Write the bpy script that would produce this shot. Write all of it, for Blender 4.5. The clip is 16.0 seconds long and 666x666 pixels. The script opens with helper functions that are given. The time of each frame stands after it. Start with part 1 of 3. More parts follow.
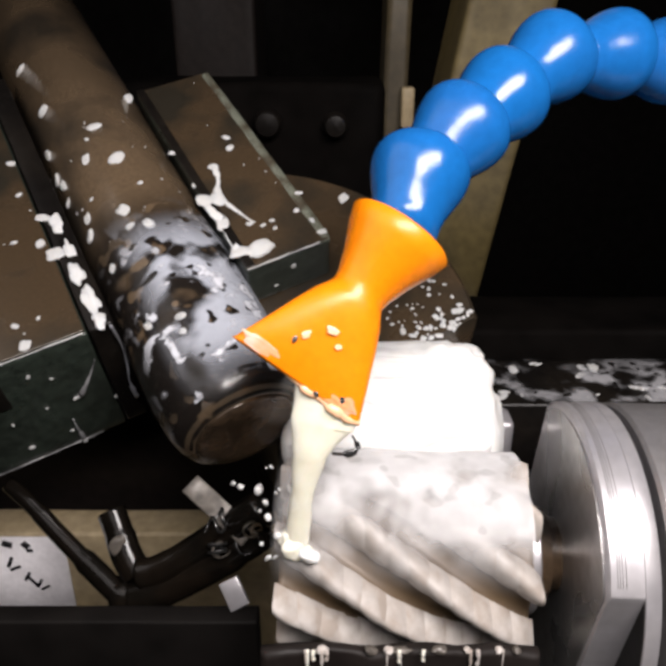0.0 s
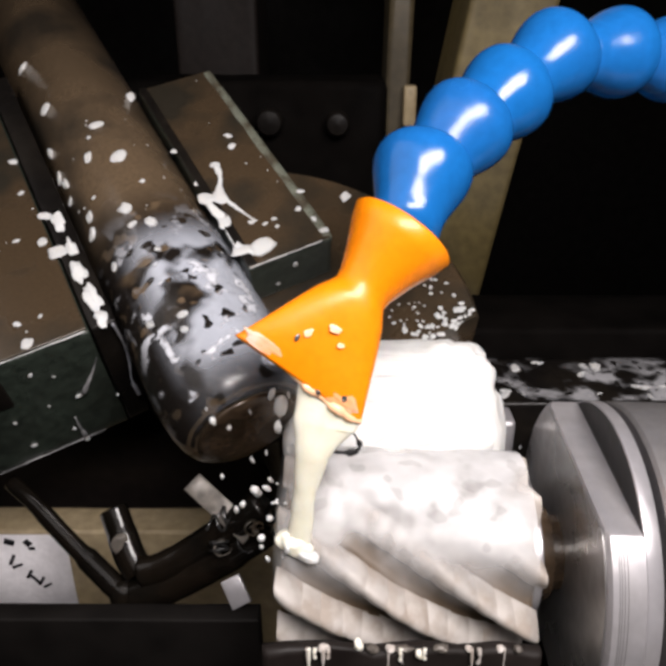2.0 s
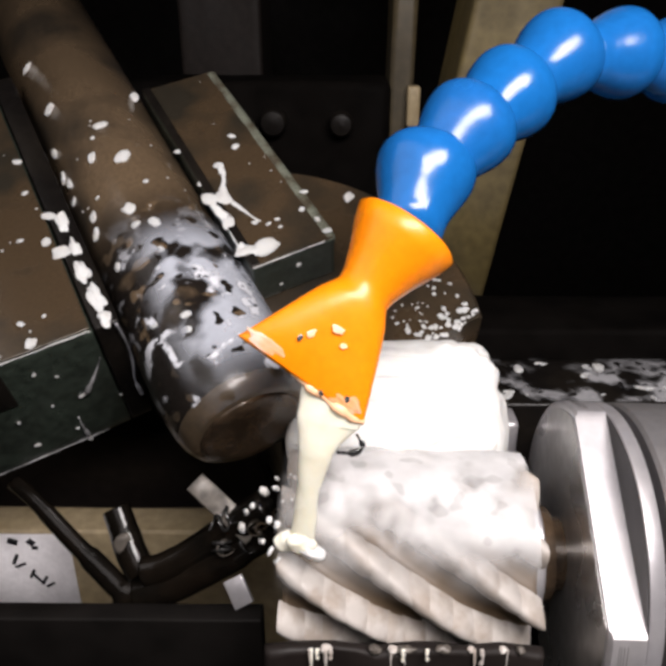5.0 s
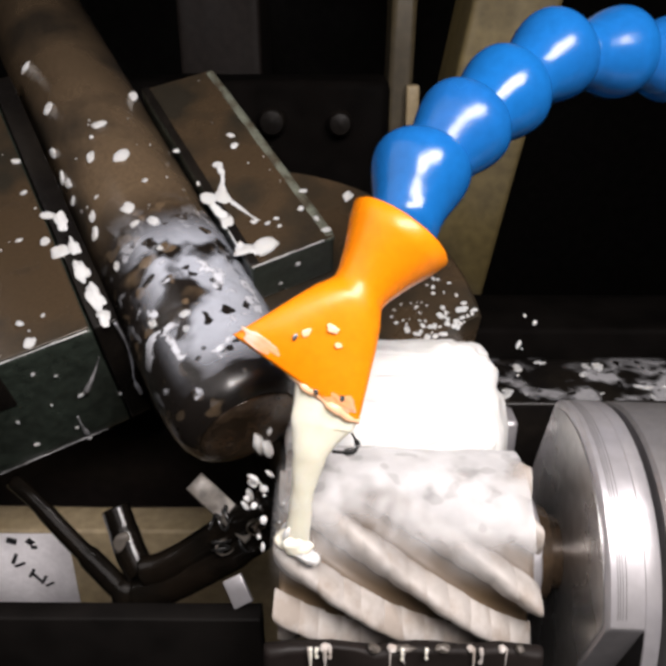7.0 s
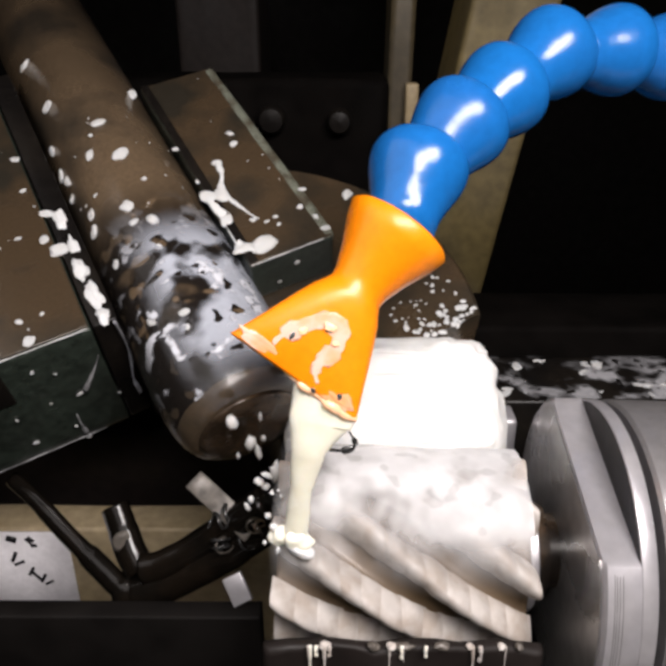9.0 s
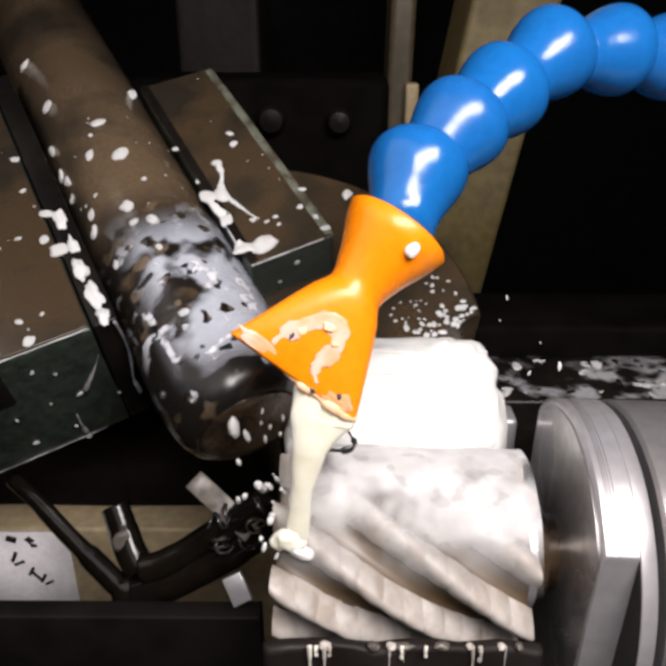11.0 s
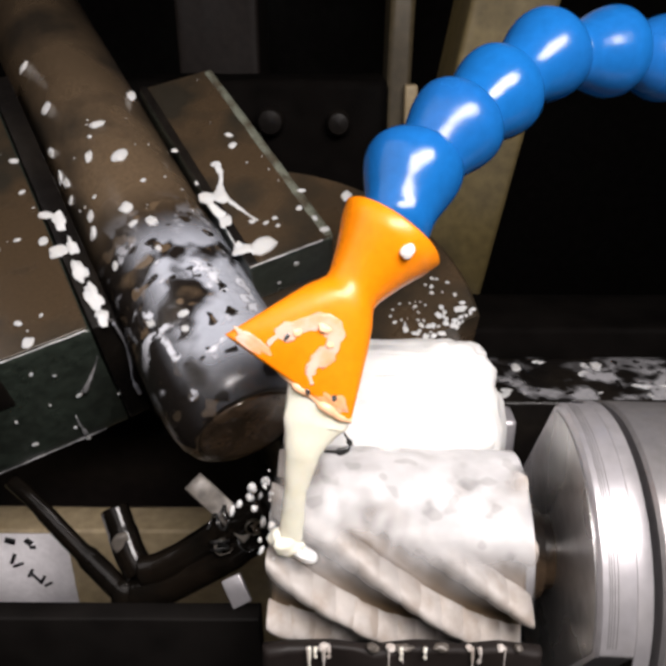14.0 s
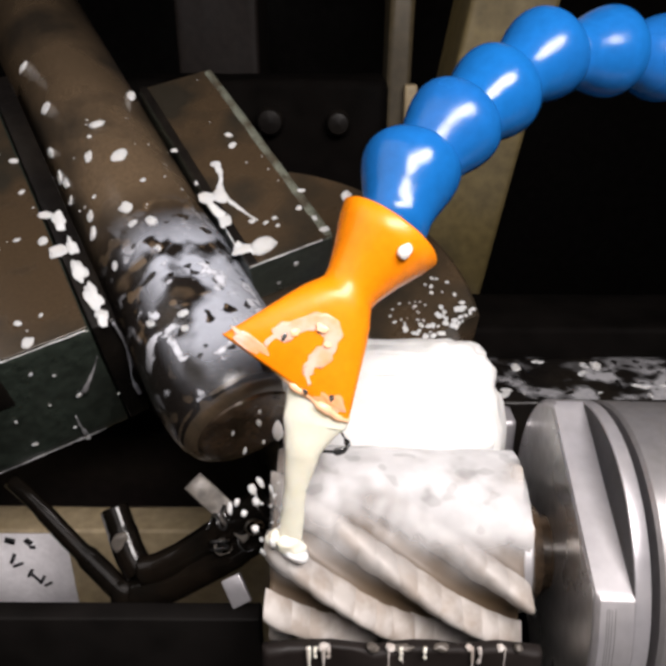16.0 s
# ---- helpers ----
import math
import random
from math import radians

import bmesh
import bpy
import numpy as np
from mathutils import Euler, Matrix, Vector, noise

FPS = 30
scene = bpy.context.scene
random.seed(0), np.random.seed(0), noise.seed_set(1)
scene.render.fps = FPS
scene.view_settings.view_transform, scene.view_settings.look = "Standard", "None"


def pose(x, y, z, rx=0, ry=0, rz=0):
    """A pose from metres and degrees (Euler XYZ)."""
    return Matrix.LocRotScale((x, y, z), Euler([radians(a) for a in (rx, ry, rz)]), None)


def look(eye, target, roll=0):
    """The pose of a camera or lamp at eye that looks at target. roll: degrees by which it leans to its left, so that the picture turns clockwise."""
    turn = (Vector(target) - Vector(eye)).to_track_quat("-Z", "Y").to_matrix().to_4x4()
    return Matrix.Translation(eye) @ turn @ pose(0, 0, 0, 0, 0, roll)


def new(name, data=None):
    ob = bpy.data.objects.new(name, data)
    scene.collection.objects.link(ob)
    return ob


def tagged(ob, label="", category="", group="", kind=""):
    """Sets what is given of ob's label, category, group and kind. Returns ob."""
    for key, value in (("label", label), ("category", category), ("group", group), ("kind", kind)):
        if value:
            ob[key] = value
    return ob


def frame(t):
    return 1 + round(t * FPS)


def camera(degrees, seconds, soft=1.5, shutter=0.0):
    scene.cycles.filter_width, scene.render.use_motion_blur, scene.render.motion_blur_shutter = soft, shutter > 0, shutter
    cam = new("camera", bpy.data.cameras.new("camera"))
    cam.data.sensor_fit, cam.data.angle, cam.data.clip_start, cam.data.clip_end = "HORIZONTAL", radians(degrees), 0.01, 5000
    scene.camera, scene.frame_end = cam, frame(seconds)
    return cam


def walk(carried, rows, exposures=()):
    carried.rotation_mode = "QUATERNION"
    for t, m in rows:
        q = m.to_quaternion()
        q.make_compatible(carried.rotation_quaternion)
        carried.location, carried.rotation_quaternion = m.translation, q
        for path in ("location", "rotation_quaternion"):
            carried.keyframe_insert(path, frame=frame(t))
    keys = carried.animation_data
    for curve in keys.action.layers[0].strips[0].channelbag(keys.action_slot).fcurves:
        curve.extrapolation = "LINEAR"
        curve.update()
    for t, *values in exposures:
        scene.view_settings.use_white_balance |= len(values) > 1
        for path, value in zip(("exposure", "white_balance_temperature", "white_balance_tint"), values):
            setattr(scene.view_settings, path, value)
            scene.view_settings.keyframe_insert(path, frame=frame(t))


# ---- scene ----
cam = camera(50, 16.0, soft=3.7, shutter=0.12)

# hand-held sway of the camera: seconds, turn to its left and tilt in hundredths of a degree
SWAY = [(0, 0, 0), (0.5, 2, 2), (1, 4, -4), (1.5, 7, -8), (2, 16, -12), (2.5, 30, -10), (3, 39, -12),
        (3.5, 42, -10), (4, 46, -8), (5.2, 43, -9), (6.5, 39, -11), (7, 36, -15), (7.5, 31, -23), (8, 30, -25),
        (8.5, 30, -28), (9, 30, -29), (10.2, 30, -29), (11.5, 30, -28), (12, 31, -23), (12.5, 29, -19),
        (13, 29, -18), (13.5, 28, -18), (14, 23, -18), (14.5, 21, -19), (15, 20, -20), (15.5, 20, -20), (16, 21, -19)]
walk(cam, [(t, pose(0, 0, 0.25, 65 + b / 100, 0, a / 100)) for t, a, b in SWAY])

# ---- light: the machine's work lamp above the operator, an added fill light, a dim workshop around ----
world = bpy.data.worlds.new("workshop")
world.use_nodes = True
scene.world = world
world.node_tree.nodes["Background"].inputs[0].default_value = (1.0, 0.9, 0.8, 1)
world.node_tree.nodes["Background"].inputs[1].default_value = 0.005
lamp = bpy.data.lights.new("work_lamp", "AREA")
lamp.shape, lamp.size, lamp.size_y, lamp.energy, lamp.color = "RECTANGLE", 0.30, 0.12, 3.25, (1.0, 0.925, 0.905)
lamp_ob = new("work_lamp", lamp)
lamp_ob.matrix_world = look((0.110, -0.05, 0.44), (0.02, 0.2, 0.13))
# Added fill from the left, no real lamp: lifts shadows and the left-hand blocks.
fill = bpy.data.lights.new("fill_light", "AREA")
fill.shape, fill.size, fill.size_y, fill.energy, fill.color = "RECTANGLE", 0.8, 0.5, 1.4, (1.0, 0.92, 0.90)
fill_ob = new("fill_light", fill)
fill_ob.matrix_world = look((-0.38, 0.0, 0.58), (-0.1, 0.25, 0.15))
scene.view_settings.exposure = 0.0


# ---- materials ----
def material(name, colour, rough=0.5, metal=0.0, grain=300.0, bump=0.15, vary=0.35, second=None, patch=25.0, amount=0.5, coat=0.0, gloss=0.5):
    """Colour with fine grain, broad stains towards a second colour, uneven gloss and a little relief."""
    m = bpy.data.materials.new(name)
    m.use_nodes = True
    nt = m.node_tree
    bs = nt.nodes["Principled BSDF"]
    tc = nt.nodes.new("ShaderNodeTexCoord")
    info = nt.nodes.new("ShaderNodeObjectInfo")
    off = nt.nodes.new("ShaderNodeVectorMath")
    off.operation = "ADD"
    nt.links.new(tc.outputs["Object"], off.inputs[0])
    nt.links.new(info.outputs["Random"], off.inputs[1])

    def noise_node(scale, detail):
        n = nt.nodes.new("ShaderNodeTexNoise")
        n.inputs["Scale"].default_value, n.inputs["Detail"].default_value = scale, detail
        nt.links.new(off.outputs[0], n.inputs["Vector"])
        return n

    fine, broad = noise_node(grain, 5), noise_node(patch, 4)
    ramp = nt.nodes.new("ShaderNodeValToRGB")
    ramp.color_ramp.elements[0].position, ramp.color_ramp.elements[1].position = 0.42, 0.62
    nt.links.new(broad.outputs["Fac"], ramp.inputs[0])
    mix = nt.nodes.new("ShaderNodeMix")
    mix.data_type = "RGBA"
    s2 = second or tuple(c * 0.6 for c in colour)
    mix.inputs[6].default_value, mix.inputs[7].default_value = (*colour, 1), (*s2, 1)
    sc = nt.nodes.new("ShaderNodeMath")
    sc.operation = "MULTIPLY"
    sc.inputs[1].default_value = amount
    nt.links.new(ramp.outputs[0], sc.inputs[0])
    nt.links.new(sc.outputs[0], mix.inputs[0])
    mr = nt.nodes.new("ShaderNodeMapRange")
    mr.inputs[1].default_value, mr.inputs[2].default_value = 0.3, 0.7
    mr.inputs[3].default_value, mr.inputs[4].default_value = 1 - vary, 1 + vary * 0.5
    nt.links.new(fine.outputs["Fac"], mr.inputs[0])
    mul = nt.nodes.new("ShaderNodeVectorMath")
    mul.operation = "SCALE"
    nt.links.new(mix.outputs[2], mul.inputs[0])
    nt.links.new(mr.outputs[0], mul.inputs["Scale"])
    nt.links.new(mul.outputs[0], bs.inputs["Base Color"])
    rr = nt.nodes.new("ShaderNodeMapRange")
    rr.inputs[1].default_value, rr.inputs[2].default_value = 0.3, 0.7
    rr.inputs[3].default_value, rr.inputs[4].default_value = max(0.04, rough * 0.7), min(1, rough * 1.3)
    nt.links.new(broad.outputs["Fac"], rr.inputs[0])
    nt.links.new(rr.outputs[0], bs.inputs["Roughness"])
    bs.inputs["Metallic"].default_value = metal
    bs.inputs["Coat Weight"].default_value, bs.inputs["Coat Roughness"].default_value = coat, 0.12
    bs.inputs["Specular IOR Level"].default_value = gloss
    if bump:
        b = nt.nodes.new("ShaderNodeBump")
        b.inputs["Strength"].default_value, b.inputs["Distance"].default_value = bump, 0.0006
        nt.links.new(fine.outputs["Fac"], b.inputs["Height"])
        nt.links.new(b.outputs[0], bs.inputs["Normal"])
    return m


def soft_body(m, weight, scale):
    bs = m.node_tree.nodes["Principled BSDF"]
    bs.inputs["Subsurface Weight"].default_value, bs.inputs["Subsurface Scale"].default_value = weight, scale
    bs.inputs["Subsurface Radius"].default_value = (1.0, 0.9, 0.8)
    return m


def film_material(name, colour, scale, low, high, y_end, y_start, side, axes="YX", most=1.0, least=0.0, rough=0.26, foot=None):
    """A milky liquid film, thick or thin by smooth noise, running out towards y_start and towards the side."""
    m = material(name, colour, rough, grain=140, bump=0.04, vary=0.1, second=tuple(c * 0.8 for c in colour), patch=80, coat=0.15)
    nt = m.node_tree
    bs = nt.nodes["Principled BSDF"]
    tc = nt.nodes.new("ShaderNodeTexCoord")
    n1, n2 = nt.nodes.new("ShaderNodeTexNoise"), nt.nodes.new("ShaderNodeTexNoise")
    n1.inputs["Scale"].default_value, n1.inputs["Detail"].default_value, n1.inputs["Distortion"].default_value = scale, 2.5, 0.25
    n2.inputs["Scale"].default_value, n2.inputs["Detail"].default_value = scale * 3.2, 1.0
    sep = nt.nodes.new("ShaderNodeSeparateXYZ")
    nt.links.new(tc.outputs["Object"], n1.inputs["Vector"])
    nt.links.new(tc.outputs["Object"], n2.inputs["Vector"])
    nt.links.new(tc.outputs["Object"], sep.inputs[0])

    def ranged(out, a, b, c, d):
        r = nt.nodes.new("ShaderNodeMapRange")
        r.interpolation_type = "SMOOTHSTEP"
        for k, v in enumerate((a, b, c, d)):
            r.inputs[k + 1].default_value = v
        nt.links.new(out, r.inputs[0])
        return r.outputs[0]

    def times(p, q):
        k = nt.nodes.new("ShaderNodeMath")
        k.operation = "MULTIPLY"
        nt.links.new(p, k.inputs[0]), nt.links.new(q, k.inputs[1])
        return k.outputs[0]

    a = times(ranged(n1.outputs["Fac"], low, high, 0, most), ranged(n2.outputs["Fac"], 0.33, 0.40, least, 1))
    a = times(a, ranged(sep.outputs[axes[0]], y_end, y_start, 1, 0))
    a = times(a, ranged(sep.outputs[axes[1]], side[0], side[1], 0, 1))
    if foot:
        a = times(a, ranged(sep.outputs[axes[0]], foot[0], foot[1], 0.15, 1))
    nt.links.new(a, bs.inputs["Alpha"])
    return m


BLUE = material("blue_plastic", (0.008, 0.118, 0.385), 0.22, grain=380, bump=0.14, vary=0.1, second=(0.012, 0.108, 0.37), gloss=0.5)
ORANGE = material("orange_plastic", (0.92, 0.25, 0.003), 0.30, grain=420, bump=0.05, vary=0.08, second=(0.95, 0.29, 0.005))
FOAM = material("coolant_foam", (0.76, 0.76, 0.745), 0.45, grain=260, bump=0.6, vary=0.05, second=(0.72, 0.72, 0.71), patch=60)
CREAM = material("creamy_coolant", (0.99, 0.93, 0.75), 0.25, grain=200, bump=0.3, vary=0.05, second=(0.98, 0.94, 0.82), patch=90)
MILK = material("milky_film", (0.36, 0.37, 0.42), 0.16, grain=120, bump=0.1, vary=0.12, second=(0.10, 0.095, 0.095), patch=60, amount=0.8, coat=0.6)
PINKISH = material("coolant_on_orange", (0.92, 0.58, 0.36), 0.25, grain=300, bump=0.1, vary=0.05, second=(0.92, 0.46, 0.22), patch=150)
PALE = material("thin_coolant_on_orange", (0.96, 0.82, 0.70), 0.25, grain=300, bump=0.1, vary=0.05, second=(0.95, 0.55, 0.26), patch=180, amount=0.8)
PALE.node_tree.nodes["Principled BSDF"].inputs["Alpha"].default_value = 0.42
DULL = material("dull_steel", (0.13, 0.115, 0.10), 0.45, 0.2, grain=300, bump=0.3, vary=0.4, second=(0.05, 0.04, 0.03), patch=120)
WORN = material("worn_pale_edge", (0.15, 0.16, 0.125), 0.5, grain=900, bump=0.3, vary=0.5, second=(0.055, 0.045, 0.028), patch=110, amount=1.0)
# Black oil blotches that also paint the shade along the bar's left flank.
FILM_A = film_material("oil_and_shade_film", (0.012, 0.010, 0.009), 46, 0.24, 0.38, 0.012, 0.058, (-0.032, -0.026), "YX", 0.84)
FILM_B = film_material("milky_film_thick", (0.42, 0.445, 0.505), 50, 0.37, 0.48, 0.010, 0.036, (-0.019, -0.004), foot=(-0.046, -0.026))
FILM_C = film_material("milky_film_lumps", (0.70, 0.72, 0.78), 95, 0.55, 0.63, -0.006, 0.045, (-0.026, -0.016))
FILM_L = film_material("cloudy_film", (0.42, 0.42, 0.44), 62, 0.46, 0.66, 0.306, 0.330, (0.045, 0.065), "YX", 0.85)
WASH = film_material("white_wash", (0.74, 0.74, 0.75), 44, 0.26, 0.56, 0.027, -0.006, (-0.0890, -0.0815), "ZX", 0.90, 0.80, 0.6)
soft_body(FOAM, 0.5, 0.004), soft_body(CREAM, 0.5, 0.004)
SMEAR = material("thin_grey_smear", (0.32, 0.32, 0.33), 0.3, grain=150, bump=0.1, vary=0.2, second=(0.04, 0.04, 0.04), patch=60, amount=0.9)
BARMAT = material("oiled_brown_bar", (0.135, 0.094, 0.057), 0.30, 0.1, grain=700, bump=0.08, vary=0.2, second=(0.034, 0.028, 0.021), patch=26, amount=0.9, coat=0.3)
ENDFACE = material("oily_dark_end", (0.10, 0.066, 0.040), 0.25, 0.2, grain=500, bump=0.1, vary=0.3, second=(0.012, 0.009, 0.007), patch=45, amount=1.0, coat=0.3)
OILED = material("oiled_brown_steel", (0.070, 0.047, 0.027), 0.30, 0.2, grain=700, bump=0.08, vary=0.15, second=(0.026, 0.023, 0.017), patch=34, amount=0.9, coat=0.3)
GREENISH = material("dark_green_paint", (0.030, 0.039, 0.031), 0.32, grain=350, bump=0.12, vary=0.4, second=(0.014, 0.016, 0.013), patch=40, coat=0.25)
BLACK = material("black_oily_iron", (0.007, 0.006, 0.0055), 0.35, 0.0, grain=400, bump=0.15, vary=0.3, second=(0.014, 0.011, 0.008), patch=35, gloss=0.22)
STEEL = material("ground_steel", (0.58, 0.565, 0.595), 0.38, 0.64, grain=240, bump=0.06, vary=0.1, second=(0.50, 0.48, 0.48), patch=45)
SLEEVE = material("grey_sleeve_steel", (0.30, 0.29, 0.295), 0.42, 0.6, grain=240, bump=0.06, vary=0.12, second=(0.20, 0.19, 0.185), patch=45)
FACE = material("turned_steel_face", (0.60, 0.595, 0.59), 0.30, 0.85, grain=240, bump=0.05, vary=0.15, second=(0.30, 0.29, 0.285), patch=40)
CUTTER = material("wet_cutter_steel", (0.50, 0.465, 0.435), 0.6, 0.0, grain=200, bump=0.35, vary=0.10, second=(0.28, 0.22, 0.17), patch=110, amount=0.6)
# Brown wet steel, darkened to carry the gashes' shade and the cutter's dim underside.
GASH_SHADED = material("wet_shaded_gash", (0.13, 0.088, 0.050), 0.5, 0.1, grain=200, bump=0.12, vary=0.15, second=(0.09, 0.062, 0.04), patch=50)
SHINY = material("oily_black_lever", (0.006, 0.005, 0.004), 0.20, grain=160, bump=0.35, vary=0.3, second=(0.012, 0.008, 0.005), patch=60, gloss=0.4)
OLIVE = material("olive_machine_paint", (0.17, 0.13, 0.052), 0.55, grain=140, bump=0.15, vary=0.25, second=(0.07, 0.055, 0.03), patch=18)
# Darker copy of the olive paint: the far upright's dimness put into the colour.
OLIVE_DIM = material("olive_paint_dimmed", (0.075, 0.058, 0.030), 0.55, grain=140, bump=0.15, vary=0.25, second=(0.04, 0.032, 0.02), patch=18)
BROWN = material("near_black_brown", (0.013, 0.010, 0.009), 0.6, grain=150, bump=0.2, vary=0.3, second=(0.016, 0.012, 0.010), patch=14, gloss=0.2)
BEIGE = material("beige_machine_panel", (0.42, 0.335, 0.21), 0.5, grain=180, bump=0.1, vary=0.2, second=(0.30, 0.23, 0.11), patch=22)
PAPER = material("damp_paper", (0.82, 0.80, 0.83), 0.7, grain=400, bump=0.1, vary=0.08, second=(0.5, 0.48, 0.5), patch=30)
INK = material("black_ink", (0.015, 0.015, 0.018), 0.6, bump=0)
# Near black and glossless: the unlit depth is put into the colour.
UNLIT = material("unlit_iron", (0.0028, 0.0024, 0.0022), 0.7, grain=60, bump=0.1, vary=0.4, second=(0.005, 0.004, 0.0035), patch=9, gloss=0.03)
# Slightly lighter than the one above, darkness again put into the colour.
DARKWALL = material("near_black_paint", (0.007, 0.006, 0.0055), 0.7, grain=60, bump=0.1, vary=0.4, second=(0.007, 0.006, 0.005), patch=6, gloss=0.1)
CHIP = material("blued_steel_chip", (0.12, 0.12, 0.12), 0.25, 0.8, grain=300, bump=0.2)


# ---- mesh helpers ----
def part(name, bm, mat, parent=None, label="", m=None, smooth=True):
    me = bpy.data.meshes.new(name)
    bm.to_mesh(me)
    bm.free()
    if smooth:
        for p in me.polygons:
            p.use_smooth = True
    me.materials.append(mat)
    ob = new(name, me)
    if m is not None:
        ob.matrix_basis = m
    if parent is not None:
        ob.parent = parent
    if label:
        ob["label"] = label
    return ob


def thing(name, m, label, category, group="", kind=""):
    ob = new(name)
    ob.matrix_basis = m
    ob.empty_display_size = 0.01
    return tagged(ob, label, category, group, kind)


def frame_of(origin, xdir, zdir):
    """A pose whose z runs along zdir and whose x lies towards xdir."""
    z = Vector(zdir).normalized()
    x = (Vector(xdir) - z * z.dot(Vector(xdir))).normalized()
    m = Matrix((x, z.cross(x), z)).transposed().to_4x4()
    return Matrix.Translation(origin) @ m


def box(x0, x1, y0, y1, z0, z1, bevel=0.001, seg=2, wear=0.0, seed=0):
    bm = bmesh.new()
    bmesh.ops.create_cube(bm, size=1)
    for v in bm.verts:
        v.co = Vector(((x0 + x1) / 2 + v.co.x * (x1 - x0), (y0 + y1) / 2 + v.co.y * (y1 - y0), (z0 + z1) / 2 + v.co.z * (z1 - z0)))
    if bevel:
        bmesh.ops.bevel(bm, geom=bm.edges[:], offset=bevel, segments=seg, affect="EDGES", profile=0.6)
    if wear:
        bmesh.ops.subdivide_edges(bm, edges=[e for e in bm.edges if e.calc_length() > 0.01], cuts=12, use_grid_fill=True)
        for v in bm.verts:
            v.co += noise.noise_vector(v.co * 90 + Vector((seed, 0, 0))) * wear
    return bm


def revolve(profile, seg=40, axis="Z"):
    """Turns (along, radius) pairs round an axis."""
    bm = bmesh.new()
    rings = []
    for s, r in profile:
        ring = []
        for k in range(seg):
            a = 2 * math.pi * k / seg
            c, d = r * math.cos(a), r * math.sin(a)
            ring.append(bm.verts.new((c, d, s) if axis == "Z" else (s, c, d)))
        rings.append(ring)
    for a, b in zip(rings, rings[1:]):
        for k in range(seg):
            bm.faces.new((a[k], a[(k + 1) % seg], b[(k + 1) % seg], b[k]))
    for ring, (s, r) in ((rings[0], profile[0]), (rings[-1], profile[-1])):
        if r > 1e-6:
            bm.faces.new(ring)
    bmesh.ops.recalc_face_normals(bm, faces=bm.faces[:])
    return bm


def sharp(ob, angle=35):
    ob.data.set_sharp_from_angle(angle=radians(angle))
    return ob


def blob(sx, sy, sz, seed, rough=0.25, sub=3, freq=1.6):
    """An uneven drop or clot."""
    bm = bmesh.new()
    bmesh.ops.create_icosphere(bm, subdivisions=sub, radius=1)
    for v in bm.verts:
        k = 1 + rough * noise.noise(v.co * freq + Vector((seed * 3.7, seed * 1.3, 0)))
        v.co = Vector((v.co.x * sx * k, v.co.y * sy * k, v.co.z * sz * k))
    return bm


def tube(points, radius, seg=14, flat=1.0):
    """A rod along points, smoothed by Catmull-Rom."""
    pts = [Vector(p) for p in points]
    line = []
    for i in range(len(pts) - 1):
        a, b, c, d = pts[max(i - 1, 0)], pts[i], pts[i + 1], pts[min(i + 2, len(pts) - 1)]
        for k in range(6):
            t = k / 6
            line.append(0.5 * (2 * b + (c - a) * t + (2 * a - 5 * b + 4 * c - d) * t * t + (3 * b - a - 3 * c + d) * t ** 3))
    line.append(pts[-1])
    bm = bmesh.new()
    rings = []
    side = Vector((0.3, 0.2, 1))
    for i, p in enumerate(line):
        d = (line[min(i + 1, len(line) - 1)] - line[max(i - 1, 0)]).normalized()
        x = (side - d * side.dot(d)).normalized()
        y = d.cross(x)
        r = radius[min(i * len(radius) // len(line), len(radius) - 1)] if isinstance(radius, (list, tuple)) else radius
        rings.append([bm.verts.new(p + x * r * math.cos(2 * math.pi * k / seg) + y * r * flat * math.sin(2 * math.pi * k / seg)) for k in range(seg)])
    for a, b in zip(rings, rings[1:]):
        for k in range(seg):
            bm.faces.new((a[k], a[(k + 1) % seg], b[(k + 1) % seg], b[k]))
    bm.faces.new(rings[0]), bm.faces.new(rings[-1])
    bmesh.ops.recalc_face_normals(bm, faces=bm.faces[:])
    return bm


# ---- structure: near-black box added round the machine, standing for its unlit depth ----
def wall(name, b, mat, label):
    return tagged(part(name, b, mat, smooth=False), label, "wall", kind="structure")


wall("floor", box(-0.9, 0.9, -0.7, 1.3, -0.32, -0.30, 0), UNLIT, "near-black floor added to close the space under the machine")
wall("ceiling", box(-0.9, 0.9, -0.7, 1.3, 0.95, 0.97, 0), UNLIT, "near-black unseen roof added to close the space")
wall("wall_north", box(-0.9, 0.9, 1.30, 1.32, -0.30, 0.95, 0), DARKWALL, "near-black back wall standing for the unlit machine interior")
wall("wall_south", box(-0.9, 0.9, -0.72, -0.70, -0.30, 0.95, 0), UNLIT, "near-black unseen front wall added to close the space")
wall("wall_west", box(-0.92, -0.90, -0.7, 1.3, -0.30, 0.95, 0), UNLIT, "near-black unseen side wall added to close the space")
wall("wall_east", box(0.90, 0.92, -0.7, 1.3, -0.30, 0.95, 0), UNLIT, "near-black unseen side wall added to close the space")


# ---- background of the machine ----
def column(name, x0, x1, y0, y1, lean, top, mat, label):
    b = box(x0, x1, y0, y1, -0.3, top, 0.004, wear=0.0008)
    for v in b.verts:
        v.co.x += lean * (v.co.z - 0.1)
    return tagged(part(name, b, mat), label, "machine column")


column("machine_column", 0.0605, 0.1185, 0.50, 0.58, 0.17, 0.6, OLIVE, "olive painted machine column, dim, behind the hose")
column("machine_column", 0.036, 0.054, 0.56, 0.62, 0.02, 0.6, OLIVE_DIM, "narrow olive painted upright in the dim background")
column("machine_column", -0.135, -0.065, 0.65, 0.75, 0.0, 0.7, BROWN, "near-black brown cast upright in the dark background")

